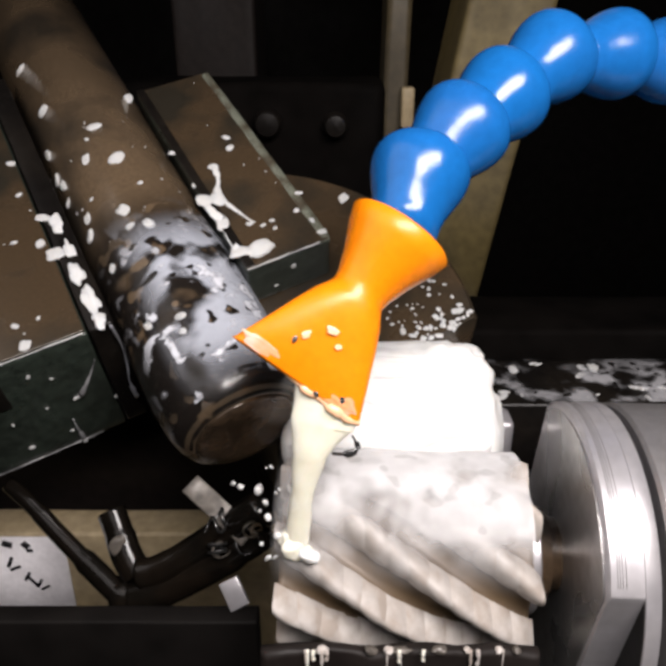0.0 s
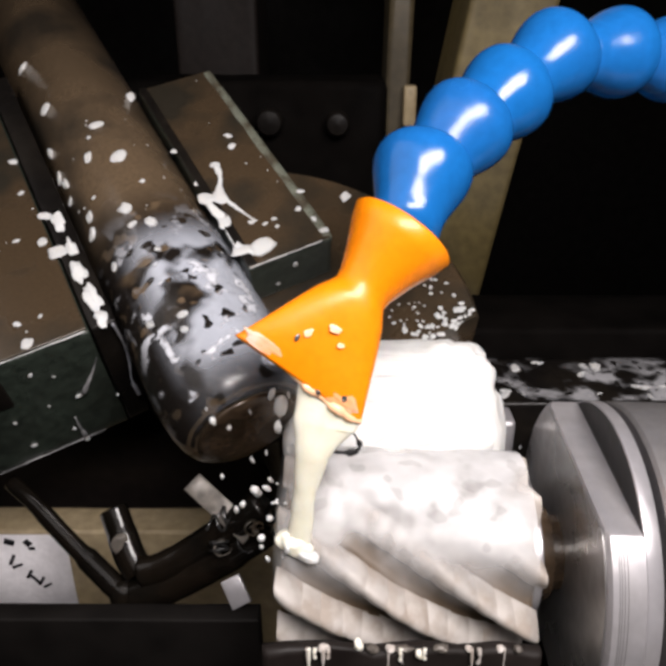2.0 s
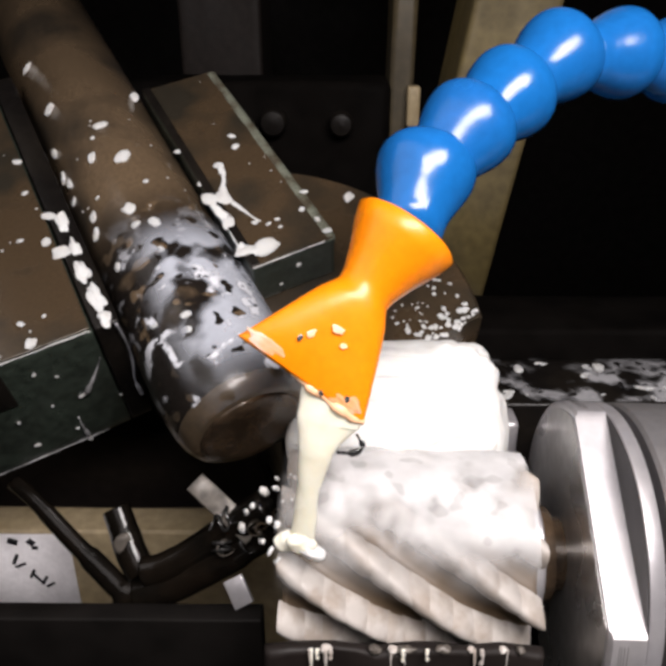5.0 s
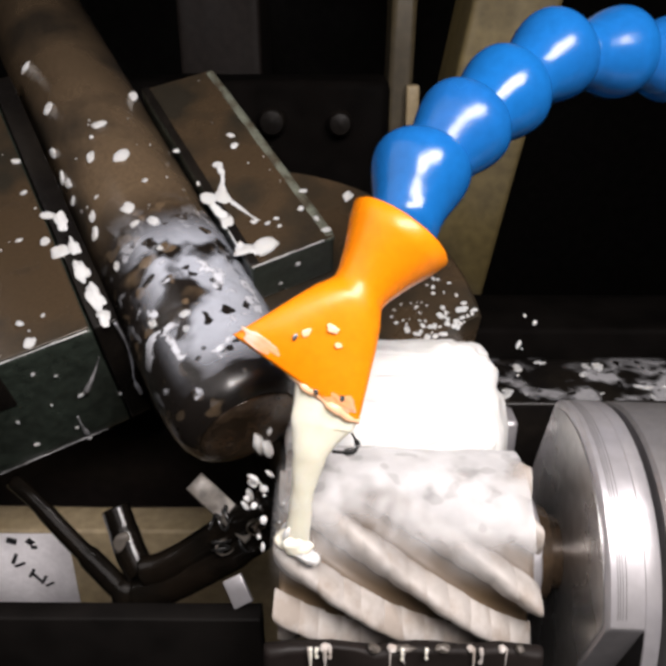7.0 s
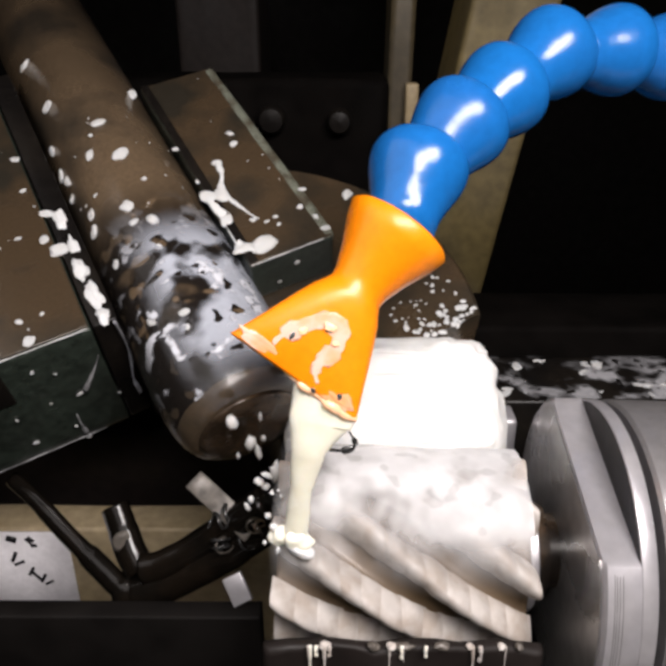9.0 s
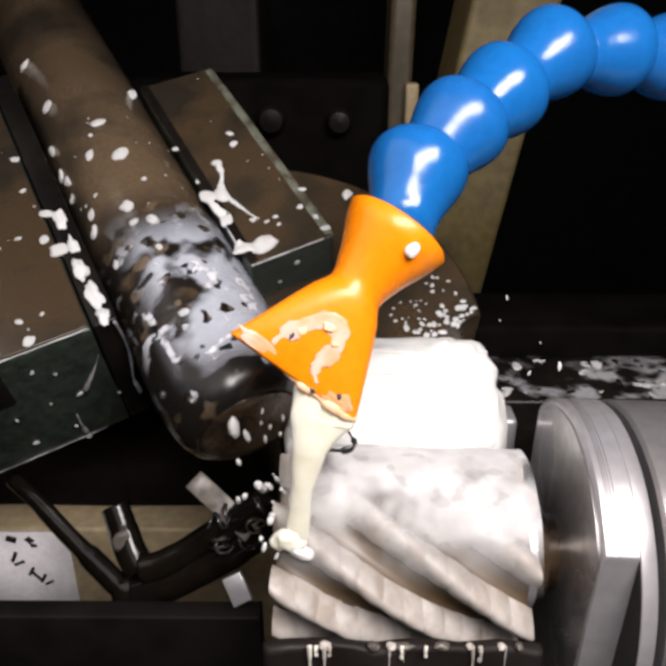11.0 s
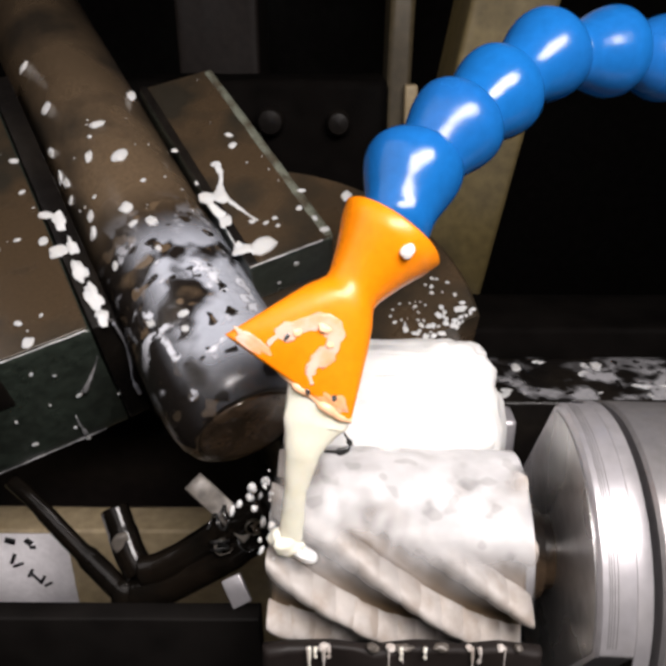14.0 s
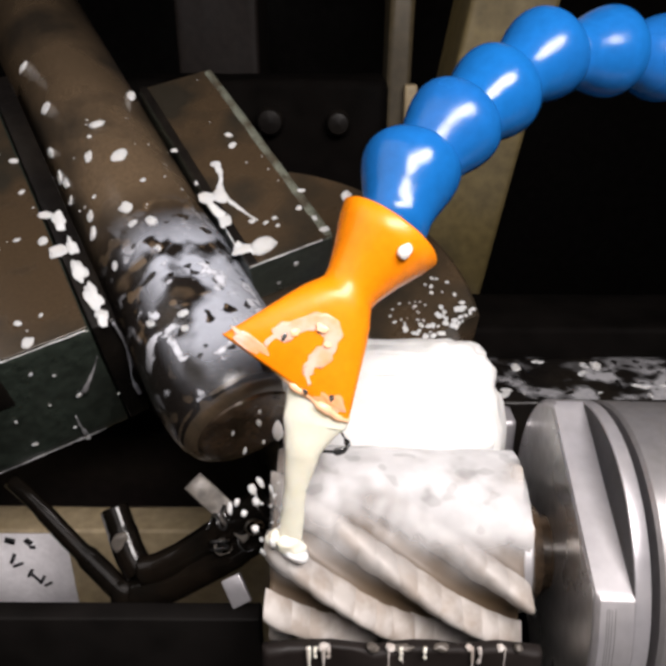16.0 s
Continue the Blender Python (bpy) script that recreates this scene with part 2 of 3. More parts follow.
back = thing("back_casting", pose(0, 0, 0), "casting kept near black as if unlit, with two dull knobs", "machine casting")
part("body", box(-0.16, 0.032, 0.452, 0.50, -0.30, 0.205, 0.006, wear=0.0005), UNLIT, back)
for x, z, r in ((-0.0397, 0.182, 0.0085), (0.0015, 0.181, 0.0075)):
    sharp(part("knob", revolve([(0.0, 0.001), (0.001, r * 0.8), (0.004, r), (0.012, r), (0.014, r * 0.8)], 24, "Z"), BLACK, back, "dull black knob", m=pose(x, 0.440, z, -90, 0, 0)))

tagged(part("bracket", box(0.0505, 0.0600, 0.548, 0.5605, 0.163, 0.192, 0.002), BEIGE), "small pinkish brown bracket on the olive upright", "bracket")

# ---- tilted slide: blocks, bar and swivel disc share one frame ----
SLIDE = Matrix(((0.8801, -0.4748, 0.0088, -0.0315), (0.4220, 0.7736, -0.4727, 0.2454), (0.2176, 0.4197, 0.8812, 0.1610), (0, 0, 0, 1)))


def on_slide(x, y, z):
    return SLIDE @ Matrix.Translation((x, y, z))


disc = thing("swivel_disc", on_slide(-0.010, -0.010, -0.045), "round dark brown oily steel swivel disc under the blocks", "swivel disc")
bm = revolve([(0.0, 0.02), (0.0, 0.0915), (0.0235, 0.0915), (0.025, 0.09), (0.025, 0.02)], 96)
for co, no in (((0, -0.036, 0), (0, -1, 0)), ((-0.012, 0, 0), (-1, 0, 0))):
    cut = bmesh.ops.bisect_plane(bm, geom=bm.verts[:] + bm.edges[:] + bm.faces[:], plane_co=co, plane_no=no, clear_outer=True)
    bmesh.ops.holes_fill(bm, edges=[e for e in bm.edges if e.is_boundary], sides=0)
sharp(part("plate", bm, OILED, disc))
part("base", box(0.0, 0.06, -0.030, 0.06, -0.30, 0.0, 0.003), BLACK, disc, "black cast base")

block = thing("clamp_block", on_slide(0, 0, 0), "dark brown oily steel clamp block spattered with coolant", "clamp block", "clamp blocks")
part("body", box(0.0, 0.0345, 0.0, 0.122, -0.020, -0.0010, 0.0008, wear=0.0002), GREENISH, block, "dark green painted body")
part("top_plate", box(0.0003, 0.0340, 0.0004, 0.1215, -0.0010, 0.0, 0.0003), OILED, block, "brown oily top plate")
part("worn_edge", box(0.0308, 0.0352, 0.0002, 0.1215, -0.0040, 0.00025, 0.0014, wear=0.00025, seed=3), WORN, block, "pale worn edge")
part("step", box(0.0002, 0.0036, 0.0004, 0.1215, 0.0002, 0.0009, 0.0002), BLACK, block, "narrow raised strip along the edge")
block_2 = thing("clamp_block", on_slide(-0.0595, 0, 0), "wide dark green steel block with a brown oily top", "clamp block", "clamp blocks")
part("body", box(-0.08, 0.0, 0.0, 0.16, -0.062, -0.0012, 0.001, wear=0.0002), GREENISH, block_2)
part("top_plate", box(-0.08, -0.0006, 0.0008, 0.16, -0.0012, 0.0, 0.0004), OILED, block_2, "brown oily top plate")
part("rail", box(0.0006, 0.0095, -0.001, 0.16, -0.060, 0.0005, 0.001, wear=0.0002), BLACK, block_2, "black side rail")

# No recess is cut: a black plate gives the notch's darkness.
part("slot", box(-0.0420, -0.0330, -0.0006, 0.004, -0.024, -0.004, 0.0004), BLACK, block_2, "black plate standing for a dark slot in the block front")

bar = thing("support_bar", on_slide(-0.0245, 0, -0.017), "round brown oiled steel bar, its end wet with milky coolant", "machine bar")
BAR_END = [(-0.026, 0.0255), (-0.034, 0.0251), (-0.041, 0.0242), (-0.046, 0.0228), (-0.0495, 0.0208), (-0.0512, 0.0185)]


def bar_radius(y):
    """The bar's radius along its length: straight, then rounded off towards the end."""
    if y > BAR_END[0][0]:
        return BAR_END[0][1]
    for (a, p), (b, q) in zip(BAR_END, BAR_END[1:]):
        if y >= b:
            return p + (q - p) * (y - a) / (b - a)
    return BAR_END[-1][1]


part("shaft", revolve([(0.30, 0.02), (0.30, 0.0255), (0.05, 0.0255)] + BAR_END, 64), BARMAT, bar, m=pose(0, 0, 0, -90, 0, 0))
part("end_face", revolve([(-0.0511, 0.0186), (-0.0522, 0.0165), (-0.0525, 0.013), (-0.0525, 0.0)], 64), ENDFACE, bar, "dark oily end face", m=pose(0, 0, 0, -90, 0, 0))

# ---- workpiece with its foam ----
work = thing("workpiece", pose(0.0215, 0.232, 0.104, -25, 0, 0), "workpiece buried under thick white coolant foam", "workpiece")
bm = bmesh.new()
bmesh.ops.create_icosphere(bm, subdivisions=6, radius=1)
for v in bm.verts:
    d = v.co.normalized()
    p = Vector([math.copysign(abs(c) ** 0.38, c) for c in d])
    p = Vector((p.x * (0.0395 - 0.004 * max(0, p.z)), p.y * 0.026, p.z * 0.031))
    p += Vector((p.x, 0, p.z)).normalized() * (0.0008 * math.sin(p.z * 640 + 1 + 2 * noise.noise(p * 60)) * max(0, d.x) + 0.0020 * noise.noise(p * 130) + 0.0008 * noise.noise(p * 420))
    v.co = p
part("foam", bm, FOAM, work, "thick white coolant foam")
part("foam_lump", blob(0.0220, 0.0150, 0.0190, 77, 0.30, 5, 1.5), FOAM, work, "white foam heaped over the cutter", m=pose(-0.0170, -0.0190, -0.0035))
part("foam_lump", blob(0.020, 0.008, 0.008, 78, 0.35, 5, 1.6), FOAM, work, "white foam heaped over the cutter", m=pose(0.012, -0.030, -0.008))
part("blank", revolve([(-0.29, 0.012), (-0.29, 0.020), (-0.02, 0.020), (-0.018, 0.022), (0.018, 0.022), (0.02, 0.018), (0.02, 0.0)], 48), DULL, work, "dull steel gear blank on its post", m=pose(0, 0.004, 0, 25, 0, 0))

# ---- cutter, arbor and nut: one turning thing, x along its axis ----
ARBOR = Matrix.Translation((0.0722, 0.1824, 0.0850)) @ pose(0, 0, 0, -25, 0, 0) @ pose(0, 0, 0, 0, 1.5, 0) @ pose(0, 0, 0, 0, 0, -1.5)
hob = thing("cutter_arbor", ARBOR, "turning steel gear cutter with helical rows of teeth on its arbor", "gear cutter")
FLUTES, TWIST, X0, X1, RO = 8, 27.0, -0.0880, -0.0115, 0.0312
START = radians(10.5)  # where the first gash begins, against the nut
bm = bmesh.new()
rings = []
for i in range(49):
    x = X0 + (X1 - X0) * i / 48
    ring = []
    for k in range(FLUTES * 12):
        a = 2 * math.pi * k / (FLUTES * 12)
        ph = (a * FLUTES / (2 * math.pi)) % 1.0
        land = 0.5 - 0.5 * math.cos(2 * math.pi * ph)
        r = RO - 0.0105 + 0.0080 * land ** 2.2
        t = a + TWIST * (x - X0) + START
        ring.append(bm.verts.new((x, r * math.cos(t), r * math.sin(t))))
    rings.append(ring)
for a, b in zip(rings, rings[1:]):
    for k in range(len(a)):
        bm.faces.new((a[k], a[(k + 1) % len(a)], b[(k + 1) % len(a)], b[k]))
bm.faces.new(rings[0]), bm.faces.new(rings[-1])
bmesh.ops.recalc_face_normals(bm, faces=bm.faces[:])
part("cutter_body", bm, GASH_SHADED, hob, "wet brownish gashes of the cutter, their shade put into the colour")
tooth = bmesh.new()
cells = {}
for i in range(7):
    for j in range(13):
        u, v = i / 3 - 1, j / 6 - 1
        z = 0.0080 * (math.cos(v * math.pi / 2) ** 0.9 - 1) - 0.0009 * abs(u) ** 2.5 + 0.0004 * noise.noise(Vector((u * 1.3, v * 2.1, 4.0)))
        y = v * (0.0072 - 0.0012 * u * u) + 0.0010 * (1 - abs(v))
        turn = TWIST * u * 0.00450 - y / RO
        cells[i, j] = tooth.verts.new((u * 0.00450, -(RO + z) * math.sin(turn), (RO + z) * math.cos(turn) - RO))
for i in range(6):
    for j in range(12):
        tooth.faces.new((cells[i, j], cells[i + 1, j], cells[i + 1, j + 1], cells[i, j + 1]))
bmesh.ops.recalc_face_normals(tooth, faces=tooth.faces[:])
first, cut = None, random.Random(5)
for i in range(FLUTES):
    for j in range(12):
        x = X0 + 0.0034 + j * 0.00635
        a = 2 * math.pi * (i + 0.5) / FLUTES + TWIST * (x - X0) + START
        m = pose(0, 0, 0, math.degrees(a) - 90, 0, 0) @ Matrix.Translation((x, 0, RO + cut.uniform(-0.0003, 0.0003))) @ Matrix.Diagonal((1, cut.uniform(0.94, 1.08), 1, 1))
        if first is None:
            first = part("tooth", tooth, CUTTER, hob, m=m)
        else:
            o = new("tooth", first.data)
            o.parent, o.matrix_basis = hob, m
# The hub's dark colour carries the shade between cutter and nut.
sharp(part("hub", revolve([(X0 + 0.002, 0.008), (X0 + 0.002, 0.014), (-0.0120, 0.0170), (-0.0040, 0.0150), (-0.0036, 0.0120), (0.004, 0.0118)], 48, "X"), ENDFACE, hob, "hub darkened for the shade beside the nut"))
sharp(part("hub_ring", revolve([(-0.0114, 0.012), (-0.0114, 0.0186), (-0.0108, 0.0192), (-0.0088, 0.0192), (-0.0082, 0.0186), (-0.0082, 0.012)], 48, "X"), STEEL, hob, "bright steel ring on the hub"))
# nut: round, two wide flats cut into its front part down to a shoulder
NUT_R, FLAT = 0.0500, 0.0377


def flattened(bm, limit):
    for v in bm.verts:
        if abs(v.co.z) > limit:
            v.co.z = math.copysign(limit, v.co.z)
    return bm


sharp(part("nut", flattened(revolve([(0.0004, 0.012), (0.0004, NUT_R - 0.0012), (0.0012, NUT_R), (0.0100, NUT_R), (0.0100, 0.02)], 200, "X"), FLAT), STEEL, hob, "bright turned steel nut with two flats"), 20)
sharp(part("nut_face", flattened(revolve([(0.0018, 0.012), (0.0, 0.012), (0.0, NUT_R - 0.0026), (0.0018, NUT_R - 0.0026)], 200, "X"), FLAT - 0.0016), FACE, hob, "dark turned face of the nut"), 20)
for x in (0.0030, 0.0036, 0.0043, 0.0052):  # fine turned grooves round the nut
    for side in (-90, 90):
        g = bmesh.new()
        rim = []
        for k in range(49):
            t = radians(side - 46 + 92 * k / 48)
            rim.append([g.verts.new((x + w, r * math.sin(t), r * math.cos(t))) for w, r in ((-0.00010, NUT_R - 0.0002), (-0.00010, NUT_R + 0.00012), (0.00010, NUT_R + 0.00012), (0.00010, NUT_R - 0.0002))])
        for p, n in zip(rim, rim[1:]):
            for c in range(3):
                g.faces.new((p[c], p[c + 1], n[c + 1], n[c]))
        bmesh.ops.recalc_face_normals(g, faces=g.faces[:])
        part("turning_ridge", g, SLEEVE, hob, "fine turning mark round the nut")
# Black ring lays the step's shadow on the collar's front.
sharp(part("collar_face", revolve([(0.0102, 0.036), (0.0099, 0.036), (0.0099, NUT_R - 0.0006), (0.0102, NUT_R - 0.0006)], 128, "X"), BLACK, hob, "collar shoulder painted black for its shade"), 20)
sharp(part("collar", revolve([(0.0101, 0.02), (0.0101, NUT_R - 0.0002), (0.0103, NUT_R), (0.0138, NUT_R), (0.0144, NUT_R - 0.0004), (0.0144, 0.02)], 128, "X"), STEEL, hob, "bright steel collar"))

housing = thing("spindle_housing", ARBOR, "grey turned steel spindle housing behind the nut", "spindle")
sharp(part("sleeve", revolve([(0.0170, 0.02), (0.0170, NUT_R - 0.0010), (0.0180, NUT_R), (0.20, NUT_R), (0.20, 0.02)], 96, "X"), SLEEVE, housing))

# ---- coolant hose with its flat nozzle ----
hose = thing("coolant_hose", pose(0, 0, 0), "blue jointed plastic coolant hose with an orange flat nozzle", "coolant hose")
RIM, MOUTH = Vector((0.0182, 0.1835, 0.1939)), Vector((-0.00945, 0.16145, 0.16085))
NOZ = frame_of(RIM, (0.0301, -0.0059, -0.0223), MOUTH - RIM)
bm = bmesh.new()
rings = []
LEN = (MOUTH - RIM).length
for z, a, b in ((0.006, 0.0105, 0.0105), (0.0008, 0.0128, 0.0128), (0, 0.0142, 0.0142), (0.0008, 0.0149, 0.0149), (0.005, 0.0135, 0.0135), (0.012, 0.0102, 0.0102), (0.018, 0.0080, 0.0080),
                (0.0205, 0.0076, 0.0076), (0.0225, 0.0086, 0.0080), (0.0250, 0.0102, 0.0078), (0.0300, 0.0124, 0.0068), (0.040, 0.0164, 0.0046), (0.0478, 0.0196, 0.0030), (LEN, 0.0201, 0.0026),
                (LEN + 0.0002, 0.0190, 0.0013), (LEN - 0.006, 0.0165, 0.0012)):
    e = 1.0 if z < 0.021 else max(0.55, 1 - (z - 0.021) * 30)
    ring = []
    for k in range(56):
        t = 2 * math.pi * k / 56
        c, s = math.cos(t), math.sin(t)
        ring.append(bm.verts.new((a * math.copysign(abs(c) ** e, c), b * math.copysign(abs(s) ** e, s), z)))
    rings.append(ring)
for a, b in zip(rings, rings[1:]):
    for k in range(56):
        bm.faces.new((a[k], a[(k + 1) % 56], b[(k + 1) % 56], b[k]))
bmesh.ops.recalc_face_normals(bm, faces=bm.faces[:])
nozzle = part("nozzle", bm, ORANGE, hose, "orange plastic flat fan nozzle", m=NOZ)

for k, (x, y, z, r, mat, lab) in enumerate(((-0.0005, -0.0069, 0.0330, 0.0021, PINKISH, "pale coolant spot"), (0.0030, -0.0062, 0.0355, 0.0014, PINKISH, "pale coolant spot"), (-0.0055, -0.0055, 0.0375, 0.0017, PINKISH, "pale coolant spot"),
                                            (-0.0070, -0.0050, 0.0400, 0.0012, CHIP, "dark metal chip"), (0.0120, -0.0033, 0.0455, 0.0015, CHIP, "dark metal chip"), (0.0055, -0.0034, 0.0482, 0.0011, CHIP, "dark metal chip"))):
    part("coolant_spot", blob(r * 0.70, r * 0.07, r * 0.5, k + 51, 0.55, 4, 1.4), mat, nozzle, lab, m=pose(x, -y, z, 0, 30 * k, 0))
lip = tube([(-0.0030, 0.0012, LEN - 0.0002), (0.002, 0.0016, LEN + 0.0003), (0.007, 0.0014, LEN), (0.012, 0.0018, LEN + 0.0004), (0.0165, 0.0014, LEN), (0.0196, 0.0008, LEN - 0.0008)], [0.0007, 0.0013, 0.0010, 0.0016, 0.0013, 0.0009], 10)
for v in lip.verts:
    v.co += noise.noise_vector(v.co * 500) * 0.0004
part("coolant_lip", lip, PINKISH, nozzle, "pale coolant clinging to the nozzle mouth")
for k, (x, y, z, a, b) in enumerate(((0.0120, 0.0030, 0.0465, 0.0048, 0.0020), (-0.0125, 0.0031, 0.0462, 0.0056, 0.0016))):
    part("coolant_smear", blob(a, 0.0003, b, k + 91, 0.6, 4, 1.5), PALE, nozzle, "thin pale coolant smear", m=pose(x, y, z, 9, 0, 0))
arch = tube([(-0.0095, 0, 0.0450), (-0.0080, 0, 0.0400), (-0.0050, 0, 0.0345), (-0.0010, 0, 0.0315), (0.0025, 0, 0.0325), (0.0038, 0, 0.0370), (0.0030, 0, 0.0420), (0.0050, 0, 0.0460)], [0.0006, 0.0026, 0.0018, 0.0022, 0.0030, 0.0024, 0.0018, 0.0024, 0.0014, 0.0004], 12)
for v in arch.verts:
    lift = v.co.y
    v.co += noise.noise_vector(v.co * 300) * 0.0011
    v.co.y = 0.0068 - 0.22 * max(0.0, v.co.z - 0.030) + 0.00012 + 0.04 * lift
splat = tagged(part("coolant_splat", arch, PALE), "pale coolant splat that landed on the orange nozzle", "coolant splat")
bead = tagged(part("coolant_drop", blob(0.0017, 0.0012, 0.0022, 58, 0.35, 3, 1.2), FOAM), "white coolant drop clinging to the nozzle rim", "coolant drop")
landed = [(splat, pose(0, 0, 0), 8.8), (bead, pose(0.0045, 0.0128, 0.0060), 10.4)]
NODES = [(0.0231, 0.1944, 0.2054), (0.0349, 0.2049, 0.2161), (0.0480, 0.2163, 0.2240), (0.0645, 0.2294, 0.2333), (0.0868, 0.2408, 0.2342), (0.1085, 0.2505, 0.2320), (0.132, 0.262, 0.229), (0.157, 0.268, 0.222)]
PROFILE = [(-0.0185, 0.0094), (-0.0125, 0.0096), (-0.0095, 0.0102), (-0.0060, 0.0115), (-0.0020, 0.0130), (0.0010, 0.0137), (0.0032, 0.01385), (0.0055, 0.0135), (0.0075, 0.0125), (0.0090, 0.0112), (0.0093, 0.0101), (0.0070, 0.0092)]
prev = RIM
seg_mesh = None
for n in NODES:
    d = Vector(n) - Vector(prev)
    m = frame_of(n, (0, 0, 1), d)
    if seg_mesh is None:
        seg = part("segment", revolve(PROFILE, 48), BLUE, hose, m=m)
        seg_mesh = seg.data
    else:
        o = new("segment", seg_mesh)
        o.parent, o.matrix_basis = hose, m
    prev = n

# ---- right: bed ledge behind the spindle ----
bed = thing("bed_ledge", pose(0, 0, 0), "black oily machine bed ledge spattered with coolant", "machine bed")
part("ledge", box(0.04, 0.45, 0.278, 0.322, -0.30, 0.085, 0.002, wear=0.0004), BLACK, bed)
# The riser's darkness comes from its near-black colour.
part("riser", box(0.04, 0.45, 0.322, 0.37, -0.30, 0.101, 0.003, wear=0.0004), UNLIT, bed)
spacer = tagged(part("steel_spacer", box(0.058, 0.0695, 0.232, 0.245, 0.02, 0.1035, 0.002), STEEL), "grey steel spacer block behind the cutter", "machine part")

# ---- lower left: panel, paper, lever, guard ----
panel = thing("machine_panel", pose(0, 0.28, 0), "beige painted machine panel, dim and oily", "machine panel")
part("sheet", box(-0.34, 0.0, 0.0, 0.02, -0.30, 0.009, 0.002, wear=0.0004), BEIGE, panel)
part("upper_casting", box(-0.34, 0.0, 0.03, 0.09, -0.30, 0.050, 0.006, wear=0.0006), BROWN, panel, "near-black brown casting")
paper = thing("paper_label", pose(0, 0.279, 0), "white damp paper label with unreadable scribbles on the panel", "paper label")
part("sheet", box(-0.20, -0.1345, -0.0006, 0.0004, -0.07, 0.008, 0), PAPER, paper)
for x, z, w, h, turn in ((-0.1626, 0.0040, 0.005, 0.0035, 20), (-0.1535, 0.0035, 0.0038, 0.0034, 50), (-0.1632, -0.0075, 0.0018, 0.007, 25), (-0.1612, -0.0115, 0.006, 0.0016, -25),
                         (-0.1560, -0.0170, 0.0016, 0.006, 30), (-0.1537, -0.0202, 0.0016, 0.007, -35), (-0.1505, -0.0215, 0.0016, 0.006, 30), (-0.1480, -0.0245, 0.005, 0.0014, -30), (-0.1520, 0.0, 0.003, 0.002, 0)):
    part("writing_bar", box(-w / 2, w / 2, -0.0010, -0.0007, -h / 2, h / 2, 0), INK, paper, m=pose(x, 0, z, 0, turn, 0))

lever = thing("clamp_lever", pose(0, 0, 0), "bent black oily clamp lever with a square loop below the blocks", "lever")
part("rod", tube([(-0.1327, 0.2385, 0.0706), (-0.1214, 0.2316, 0.0653), (-0.1067, 0.2219, 0.0563), (-0.0924, 0.2128, 0.0484), (-0.0824, 0.2068, 0.0428), (-0.0772, 0.2054, 0.042), (-0.0702, 0.2044, 0.0447), (-0.0532, 0.2046, 0.0547), (-0.0349, 0.2041, 0.0678), (-0.0252, 0.2036, 0.0762)], [0.0036, 0.0040, 0.0050, 0.0066, 0.0074, 0.0074, 0.0066], 14, 0.8), SHINY, lever)
part("post", tube([(-0.0863, 0.2227, 0.0697), (-0.0827, 0.2175, 0.0633), (-0.0789, 0.2121, 0.0565), (-0.0743, 0.2075, 0.0513)], [0.0062, 0.0066, 0.0066], 8, 0.8), SHINY, lever, "square black post of the loop")
part("arm", tube([(-0.0729, 0.2062, 0.0532), (-0.0636, 0.2054, 0.0564), (-0.0493, 0.2057, 0.0664), (-0.0344, 0.2048, 0.0787), (-0.0248, 0.204, 0.0864)], [0.0064, 0.0060, 0.0066], 8, 0.8), SHINY, lever, "upper arm of the loop")
# Pale blob puts the post's glint into the shape and colour.
part("pin", blob(0.0028, 0.0010, 0.0040, 63, 0.3, 3, 1.2), DULL, lever, "pale blob standing for the highlight on the post", m=pose(*(-0.0814, 0.2108, 0.0631), -25, 20, 0))
under = tagged(part("slide_body", box(-0.048, 0.0, 0.03, 0.14, -0.12, -0.0435, 0.004, wear=0.0006), BLACK, m=SLIDE.copy()), "black oily slide body under the blocks", "machine slide")
strap = tagged(part("steel_strap", box(-0.0135, 0.0155, -0.0040, 0.0040, -0.0008, 0.0008, 0.0004, wear=0.0003), DULL, m=frame_of((-0.0417, 0.2063, 0.0842), (0.0192, -0.0148, -0.0081), (0.1, -0.75, 0.65))), "narrow grey steel strap beside the cutter", "strap")
lug = tagged(part("steel_lug", box(-0.0036, 0.0036, -0.0012, 0.0012, -0.0052, 0.0052, 0.0005), STEEL, m=pose(-0.0345, 0.1882, 0.0615, -35, -25, 10)), "small grey steel lug beside the cutter", "machine part")
guard = thing("guard_plate", pose(0, 0, 0), "black oily guard plate in front of the cutter", "guard plate")
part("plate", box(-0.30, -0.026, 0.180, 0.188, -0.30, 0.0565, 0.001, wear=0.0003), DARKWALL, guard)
# Made-up dark plate: stands for the darkness below the cutter and hides its underside.
dark_plate_bm = box(-0.0195, 0.0535, 0.130, 0.134, -0.30, 0.0995, 0.0016, wear=0.0024)
for v in dark_plate_bm.verts:
    if v.co.z > 0.09:
        v.co.z += 0.0020 * noise.noise(Vector((v.co.x * 130, 3.0, 1.0)))
part("tray_lip", dark_plate_bm, BROWN, guard, "added dark plate standing for the darkness under the cutter")
rag = random.Random(21)
for k in range(12):
    x, h = rag.uniform(-0.018, 0.052), rag.uniform(0.001, 0.012)
    r = rag.uniform(0.0002, 0.0006)
    part("drip", tube([(x, 0.1298, 0.1010), (x + rag.uniform(-0.0004, 0.0004), 0.1292, 0.1000 - h * 0.5), (x, 0.1294, 0.0995 - h)], [r, r * 0.6, r], 8), CUTTER if k % 3 else CREAM, guard, "milky coolant drip")
